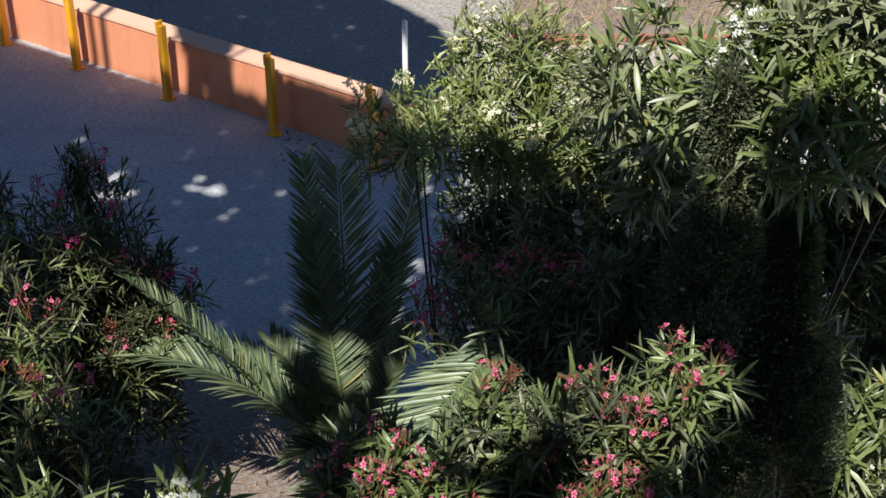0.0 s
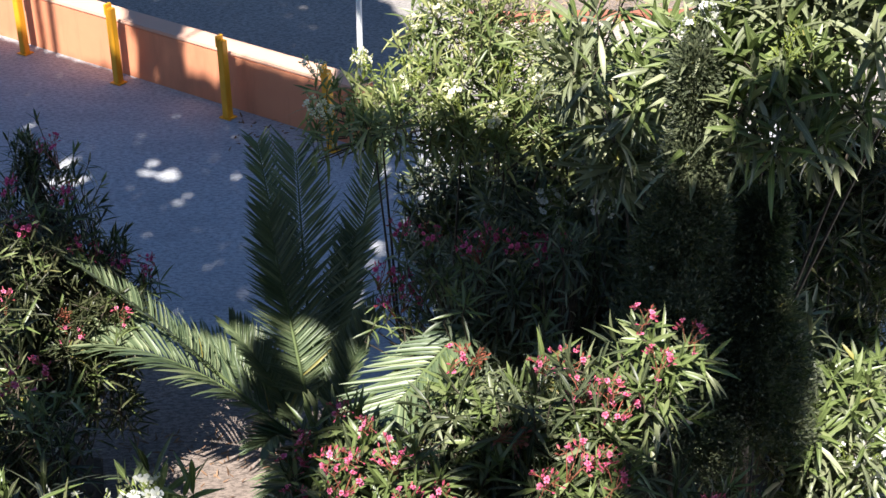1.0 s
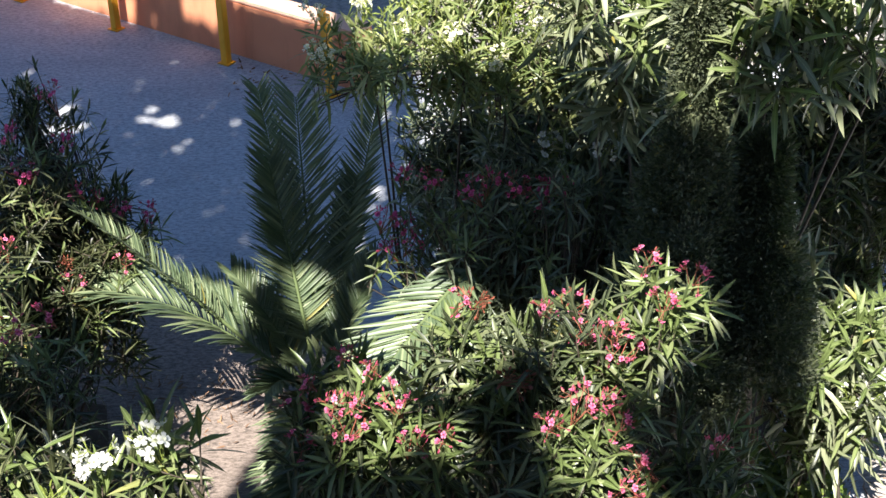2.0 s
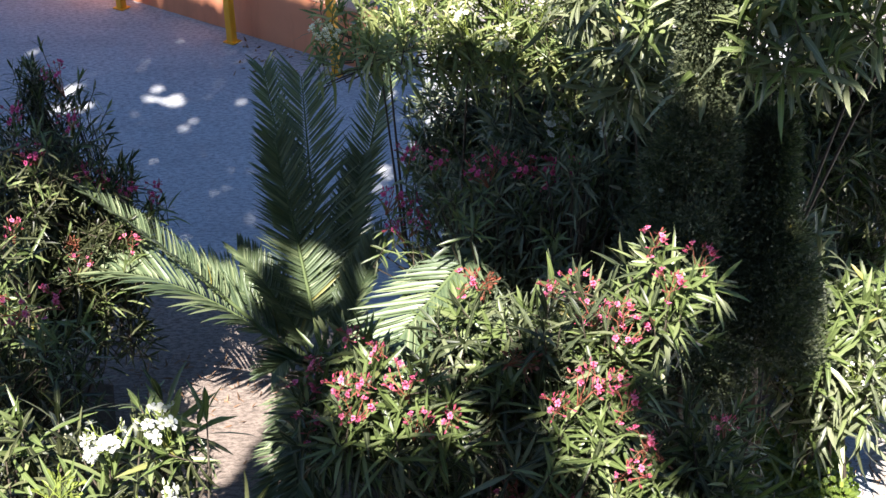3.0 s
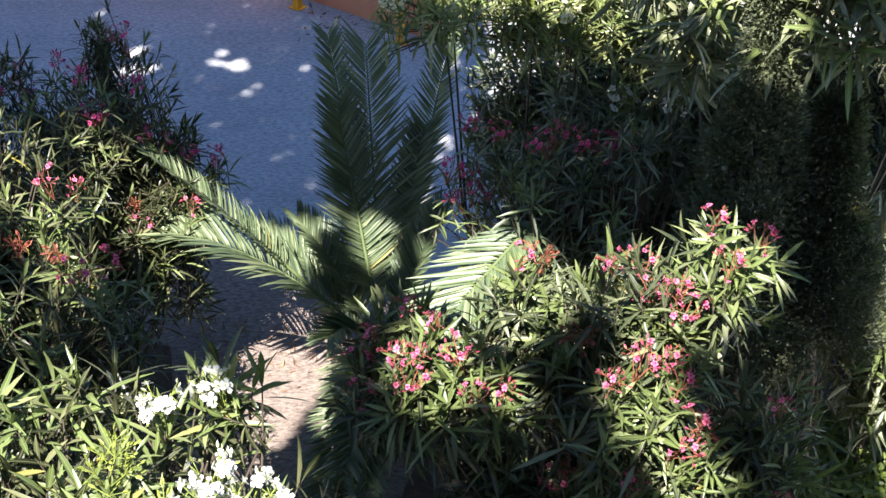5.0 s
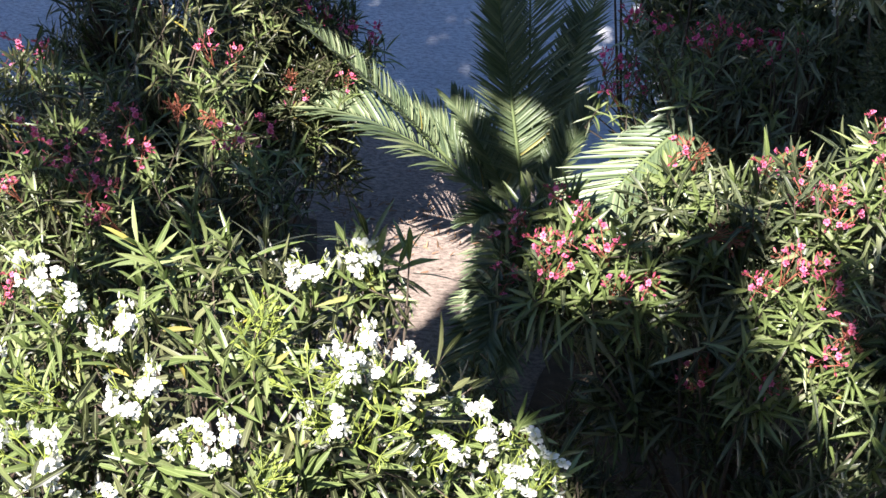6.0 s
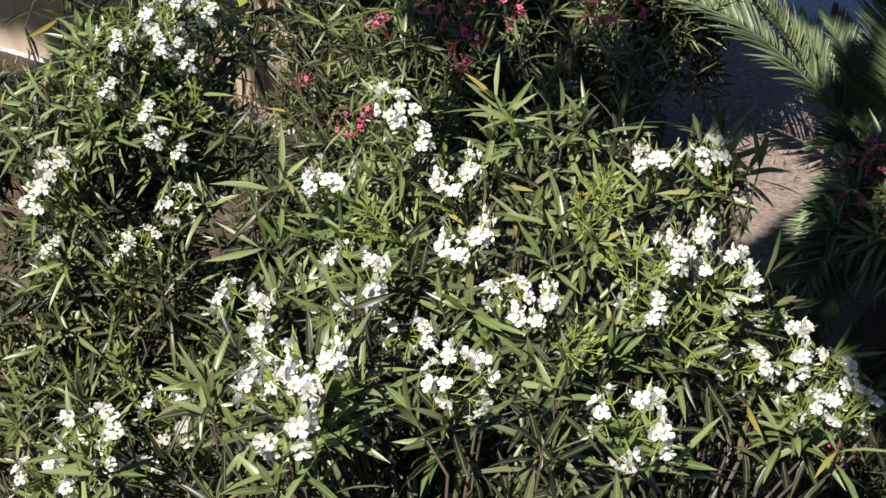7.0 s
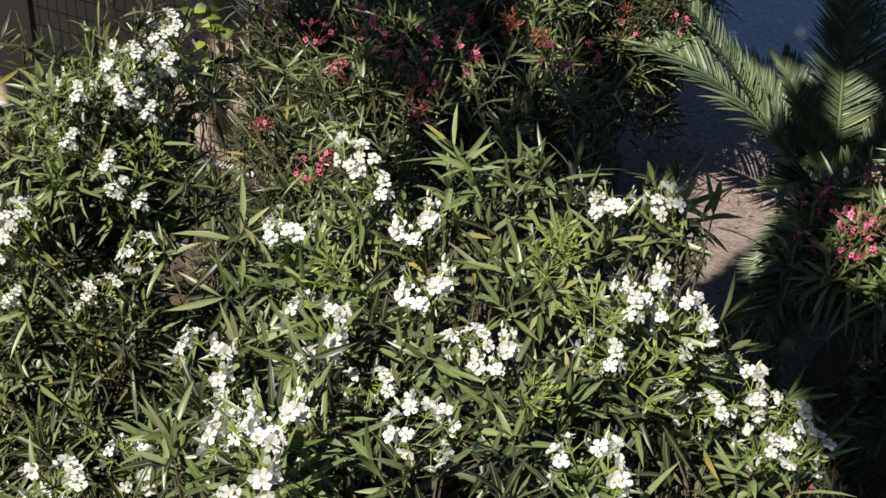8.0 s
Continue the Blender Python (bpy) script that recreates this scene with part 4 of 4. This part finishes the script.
# an unseen tree, added for its shade: the outline drawn where shade is wanted
CROWN_Z = 13.0
SLOPE = Vector((sun_way.x, sun_way.y)) / -sun_way.z
edge = [(-6.0, 6.7), (-3.3, 6.7), (-3.0, 6.95), (-2.5, 7.3), (-2.42, 6.7), (-2.1, 6.6), (-1.7, 5.9), (-0.9, 5.75), (-0.7, 5.6), (-0.25, 5.6), (-0.12, 5.8), (-0.1, 6.6), (-0.1, 7.95), (-0.19, 8.0), (-0.21, 7.70), (-0.40, 7.70), (-0.44, 7.94), (-0.58, 7.94), (-0.68, 7.5), (-0.80, 7.2), (-0.96, 6.8), (-1.12, 6.5), (-1.32, 6.85), (-1.5, 7.2), (-1.52, 8.15), (-1.05, 8.18), (-0.8, 8.03), (-0.5, 8.03), (-0.15, 8.0), (0.05, 7.75), (0.3, 7.6), (0.66, 7.35), (1.32, 6.75), (1.88, 6.6), (2.08, 7.0), (2.12, 7.40), (3.6, 7.46), (3.6, 7.78),
        (2.0, 7.70), (1.82, 7.65), (1.80, 7.42), (1.58, 7.42), (1.52, 7.75), (1.34, 7.94), (1.1, 8.26), (0.9, 8.36), (0.3, 8.52), (0.2, 9.2), (0.16, 10.0), (0.12, 10.8), (0.14, 11.5), (0.1, 13.8), (-0.07, 14.4), (-1.6, 16.5), (-6.0, 19.0)]
# long gaps cut to let sun onto the low wall
slits = [[(-6.0, 15.45), (-2.14, 12.80), (-2.05, 13.05), (-2.20, 13.60), (-6.0, 16.3)],
         [(-1.70, 12.62), (-1.36, 12.38), (-1.28, 12.54), (-0.40, 11.88), (-0.36, 12.22), (-1.62, 13.12)]]
# sun-spot gaps, centre and half sizes: over the shrub bed, then over the driveway
shrub_gaps = [(0.25, 6.11, 0.24, 0.3), (0.69, 6.42, 0.27, 0.3), (1.07, 6.36, 0.27, 0.3), (1.37, 6.46, 0.22, 0.28), (1.02, 5.92, 0.24, 0.28), (1.11, 5.67, 0.18, 0.24), (0.51, 6.03, 0.12, 0.16),
              (0.27, 6.1, 0.2, 0.25), (1.33, 6.49, 0.19, 0.27), (-0.12, 12.2, 0.08, 0.28)]
left_gaps = [(-3.50, 7.0, 0.28, 0.4), (-3.85, 6.8, 0.16, 0.3), (-1.18, 7.12, 0.16, 0.22), (-0.67, 6.96, 0.2, 0.3), (-0.64, 6.73, 0.18, 0.22), (-1.50, 7.12, 0.09, 0.12), (-1.31, 6.52, 0.1, 0.14), (-1.31, 6.09, 0.12, 0.16), (-1.58, 6.13, 0.16, 0.2), (-1.58, 6.60, 0.09, 0.12), (-2.18, 6.40, 0.12, 0.16), (-1.30, 6.37, 0.08, 0.12), (-1.95, 7.12, 0.20, 0.28), (-1.76, 6.22, 0.18, 0.22), (-2.02, 6.74, 0.14, 0.18), (-1.72, 6.84, 0.11, 0.14)]
drive_gaps = [(-0.34, 9.44, 0.08, 0.17), (-0.17, 11.1, 0.05, 0.1), (0.05, 10.22, 0.10, 0.16), (-0.2, 9.85, 0.06, 0.12), (-1.84, 11.16, 0.08, 0.12),
              (-1.71, 11.06, 0.05, 0.12), (-1.62, 10.52, 0.022, 0.14), (-1.56, 10.66, 0.025, 0.06), (-1.24, 10.98, 0.03, 0.08), (-1.3, 10.8, 0.025, 0.07),
              (-1.06, 11.14, 0.03, 0.08), (-2.46, 11.15, 0.12, 0.2), (-2.58, 10.8, 0.08, 0.18), (-1.97, 10.9, 0.02, 0.04), (-1.45, 11.12, 0.02, 0.04)]
gaps = shrub_gaps + [(gx, gy, hx * 0.85, hy * 0.85) for gx, gy, hx, hy in left_gaps]
rng_c = random.Random(3)
for gx, gy, hx, hy in drive_gaps:
    for k in range(4 if hx > 0.04 else 2):
        gaps.append((gx + rng_c.uniform(-0.9, 0.9) * (hx + 0.01), gy + rng_c.uniform(-0.9, 0.9) * (hy + 0.01), 0.5 * hx + 0.022, 0.5 * hy + 0.022))
for k in range(24):
    gaps.append((-1.9 + 0.17 * (k % 6) + rng_c.uniform(-0.03, 0.03), 6.03 + 0.19 * (k // 6) + rng_c.uniform(-0.03, 0.03), rng_c.uniform(0.05, 0.10), rng_c.uniform(0.055, 0.105)))
for k in range(14):
    gaps.append((-0.78 + 0.11 * (k % 7) + rng_c.uniform(-0.03, 0.03), 7.2 + 0.26 * (k // 7) + rng_c.uniform(-0.07, 0.07), rng_c.uniform(0.03, 0.055), rng_c.uniform(0.04, 0.08)))
# a second shade outline, added to darken the pink shrub's lower parts
low_shade_edge = [(-0.30, 5.75), (0.05, 5.45), (0.25, 5.15), (0.42, 4.85), (0.9, 4.7), (1.4, 4.8), (1.95, 5.35), (1.98, 5.9), (2.04, 6.57), (1.3, 6.69), (1.15, 6.5), (0.9, 6.56), (0.5, 6.42), (0.2, 6.5), (-0.04, 6.4), (-0.1, 5.93)]
holes = slits + [[(gx + hx * math.cos(k * math.tau / 17) * rng_c.uniform(0.35, 1.35), gy + hy * math.sin(k * math.tau / 17) * rng_c.uniform(0.35, 1.35)) for k in range(17)]
                 for gx, gy, hx, hy in gaps]


def inside(ring, x, y):
    odd = np.zeros(len(x), bool)
    for (ax, ay), (bx, by) in zip(ring, ring[1:] + ring[:1]):
        if ay != by:
            odd ^= ((ay > y) != (by > y)) & (x < ax + (bx - ax) * (y - ay) / (by - ay))
    return odd


def shaded(x, y):
    """Which places the added crown shades: inside the drawn outlines, outside the gaps."""
    under = inside(edge, x, y) | inside(low_shade_edge, x, y)
    for ring in holes:
        under &= ~inside(ring, x, y)
    return under


tree = thing("shade_caster_tree", -6.8, 0.9, 0, "unseen broad-leaved tree added beside the terrace to cast the shade", "tree")
rng_t = np.random.default_rng(9)
n_t = 320000
spot = np.c_[rng_t.uniform(-6.2, 3.8, n_t), rng_t.uniform(4.6, 19.2, n_t)]
spot = spot[shaded(spot[:, 0], spot[:, 1])]
n_t = len(spot)
bough = 0.7 * np.sin(spot[:, 0] * 1.9 + 0.7 * spot[:, 1]) + 0.5 * np.sin(spot[:, 1] * 2.3 - spot[:, 0])
high = CROWN_Z + bough + rng_t.uniform(-0.7, 0.7, n_t)
# each leaf is set back along the sunlight from the ground spot it shades
leaf_at = np.c_[spot - np.array(SLOPE) * high[:, None], high] - (-6.8, 0.9, 0)
facing = unit(rng_t.normal(size=(n_t, 3)) * 0.45 - np.array(sun_way))
size_t = rng_t.uniform(0.08, 0.13, n_t)
along_t = unit(np.cross(facing, rng_t.normal(size=(n_t, 3))))
v, t, ac = blades(leaf_at - along_t * size_t[:, None] / 2, along_t, facing, size_t, size_t * 0.55, rng_t.uniform(0, 0.2, n_t), 0.06, ((0.45, 1.0),))
tagged(child("crown", mesh_of("crown", v, t, [M_IVY], None, ac), tree), kind="stuff")
fork = np.array([0.2, 0.2, 10.0])
v, t = tubes([[((0, 0, -0.05), 0.32), ((0.05, 0, 2.0), 0.24), ((0.1, 0.1, 5.5), 0.20), (fork, 0.16), (fork + (0, 0.1, 0.6), 0.05)]], 12)
child("trunk", mesh_of("trunk", v, t, [M_BARK]), tree)
for end in leaf_at[::n_t // 60]:
    bow = [fork, fork * 0.6 + end * 0.4 + (0, 0, 0.6), fork * 0.25 + end * 0.75 + (0, 0, 0.4), end]
    fall = np.array([(1 - w) * p + w * q for p, q in zip(bow, bow[1:]) for w in (0, 0.25, 0.5, 0.75)]) + (-6.8, 0.9, 0)
    fall = fall[:, :2] + np.array(SLOPE) * fall[:, 2:]
    if shaded(fall[:, 0], fall[:, 1]).mean() > 0.9:
        v, t = tubes([list(zip(bow, (0.08, 0.055, 0.03, 0.012)))], 6)
        child("limb", mesh_of("limb", v, t, [M_BARK]), tree)

# ---- shrubs ----
for spec in SHRUBS.values():
    oleander(spec)

# ---- palm ----
PALM = np.array([-0.46, 7.02, 0.0])
palm = thing("palm_tree", *PALM, "young feather palm with stiff upright green fronds", "palm")
v, t = tubes([[((0, 0, -0.02), 0.10), ((0.0, 0, 0.18), 0.11), ((0, 0, 0.34), 0.08), ((0, 0, 0.46), 0.03)]], 12)
child("trunk", mesh_of("trunk", v, t, [M_BARK]), palm)
crown = (-0.46, 6.98, 0.42)
# tip, rise of the bow, leaflet length, where the leaflets begin, how far they stand up from the rib
FRONDS = [((-0.55, 7.78, 1.81), 0.08, 0.38, 0.22, 0.15), ((-0.70, 7.58, 1.55), 0.10, 0.34, 0.25, 0.5), ((-0.26, 7.60, 1.42), 0.10, 0.22, 0.25, 0.5),
          ((0.05, 6.50, 0.95), 0.30, 0.28, 0.2, 0.4), ((-0.76, 7.95, 1.78), 0.10, 0.24, 0.30, 0.5), ((-0.10, 7.90, 1.84), 0.14, 0.24, 0.22, 0.6),
          ((-1.60, 6.98, 1.18), 0.38, 0.44, 0.12, 0.38), ((-1.67, 7.05, 1.66), 0.12, 0.18, 0.40, 0.7),
          ((-1.20, 7.45, 0.90), 0.30, 0.26, 0.2, 0.6), ((-0.62, 6.30, 0.50), 0.42, 0.30, 0.2, 0.3), ((-0.40, 6.10, 0.70), 0.46, 0.32, 0.2, 0.3),
          ((-0.08, 6.20, 0.90), 0.42, 0.32, 0.2, 0.3), ((-0.60, 6.05, 0.15), 0.40, 0.26, 0.2, 0.5), ((-0.52, 5.80, 0.25), 0.42, 0.28, 0.2, 0.5),
          ((-0.70, 6.62, 0.80), 0.24, 0.26, 0.25, 0.3), ((-0.30, 6.45, 0.85), 0.24, 0.26, 0.25, 0.3), ((-0.05, 6.70, 0.90), 0.20, 0.26, 0.25, 0.3),
          ((-0.76, 6.00, 0.22), 0.30, 0.26, 0.2, 0.6), ((-0.62, 5.92, 0.40), 0.30, 0.28, 0.2, 0.6),
          ((-0.90, 7.30, 1.05), 0.14, 0.24, 0.25, 0.7), ((-0.15, 7.25, 1.15), 0.12, 0.24, 0.25, 0.6)]
for i, (tip, rise, length, first, lift) in enumerate(FRONDS):
    frond(palm, PALM, crown, tip, rise, length, first, 60 + i, lift, pairs=72, wide=0.013 if tip[2] > 1.5 else 0.018, along=0.42 if tip[1] > 7.5 else 0.55)
bent = frond(palm, PALM, (0.27, 6.42, 1.60), (-0.12, 6.05, 1.33), 0.03, 0.44, 0.02, 90, 0.25, 34, label="sunlit bent-over frond")
v, t = tubes([[((0.0, -0.04, 0.42), 0.014), ((0.30, -0.25, 1.0), 0.012), ((0.62, -0.52, 1.56), 0.009), ((0.73, -0.60, 1.60), 0.007)]], 5)
child("petiole", mesh_of("petiole", v, t, [M_MIDRIB]), bent)

# ---- conifers ----
juniper(1.08, 5.70, 3.20, 0.22, 0.42, 71, "slim dark juniper with small pale berries", 9000)
juniper(1.40, 5.75, 2.55, 0.25, 0.58, 72, "dense dark green juniper in deep shade", 10000)

# ---- ground cover and litter ----
leaf_patch("ivy", "bright yellow-green ivy at the pavement's edge", (1.66, 6.15, 0.02), (2.16, 6.95, 0.24), 2600, 0.036, M_IVY, 81, "ivy")
leaf_patch("leaf_litter", "dry brown leaves along the path's edge", (-1.6, 7.35, 0.006), (-0.7, 7.85, 0.015), 160, 0.06, M_LITTER, 82, "litter", 0.16)
leaf_patch("leaf_litter", "dry brown leaves scattered on the sandy path", (-1.5, 5.2, 0.006), (-0.4, 7.4, 0.012), 90, 0.05, M_LITTER, 83, "litter", 0.2)
leaf_patch("leaf_litter", "dry leaves and needles at the pavement's edge", (2.0, 6.3, 0.006), (2.5, 7.3, 0.012), 220, 0.05, M_LITTER, 84, "litter", 0.14)
leaf_patch("leaf_litter", "dark dead leaves lying against the low wall", (-1.3, 11.4, 0.006), (-0.5, 12.0, 0.02), 60, 0.05, M_LITTER, 85, "litter", 0.3)

stalk = thing("dead_shoot", 1.34, 5.35, 0.0, "dead hanging oleander shoot with curled tan leaves", "plant")
rng_d = np.random.default_rng(86)
v, t = tubes([[((0, 0, 0), 0.008), ((0.02, -0.02, 0.85), 0.007), ((0, -0.05, 1.71), 0.004)]], 5)
child("stem", mesh_of("stem", v, t, [M_BARK]), stalk)
n_d = 18
v, t, ac = blades(np.c_[rng_d.normal(size=(n_d, 2)) * 0.02 + (0, -0.05), rng_d.uniform(1.41, 1.71, n_d)], unit(rng_d.normal(size=(n_d, 3)) * (0.3, 0.3, 0.1) + (0, -0.1, -1)),
                  unit(rng_d.normal(size=(n_d, 3))), rng_d.uniform(0.08, 0.2, n_d), np.full(n_d, 0.012), rng_d.uniform(-0.2, 0.2, n_d), 0.4)
child("dry_leaves", mesh_of("dry_leaves", v, t, [M_LITTER], None, ac), stalk)

tap = thing("standpipe", -3.39, 3.77, 0.012, "short green plastic standpipe with a grey cap in the soil", "pipe")
v, t = tubes([[((0, 0, -0.02), 0.026), ((0, 0, 0.1), 0.026), ((0, 0, 0.20), 0.026)]], 12)
child("pipe", mesh_of("pipe", v, t, [M_GREENPIPE]), tap)
v, t = tubes([[((0, 0, 0.185), 0.033), ((0, 0, 0.21), 0.034), ((0, 0, 0.235), 0.030)]], 12)
child("cap", mesh_of("cap", v, t, [M_GREYCAP]), tap, "grey screw cap")
leaf_patch("leaf_litter", "reddish-brown dead leaves on the soil under the oleanders", (-3.89, 3.37, 0.016), (-2.49, 4.47, 0.035), 420, 0.07, M_LITTER, 88, "litter", 0.25)
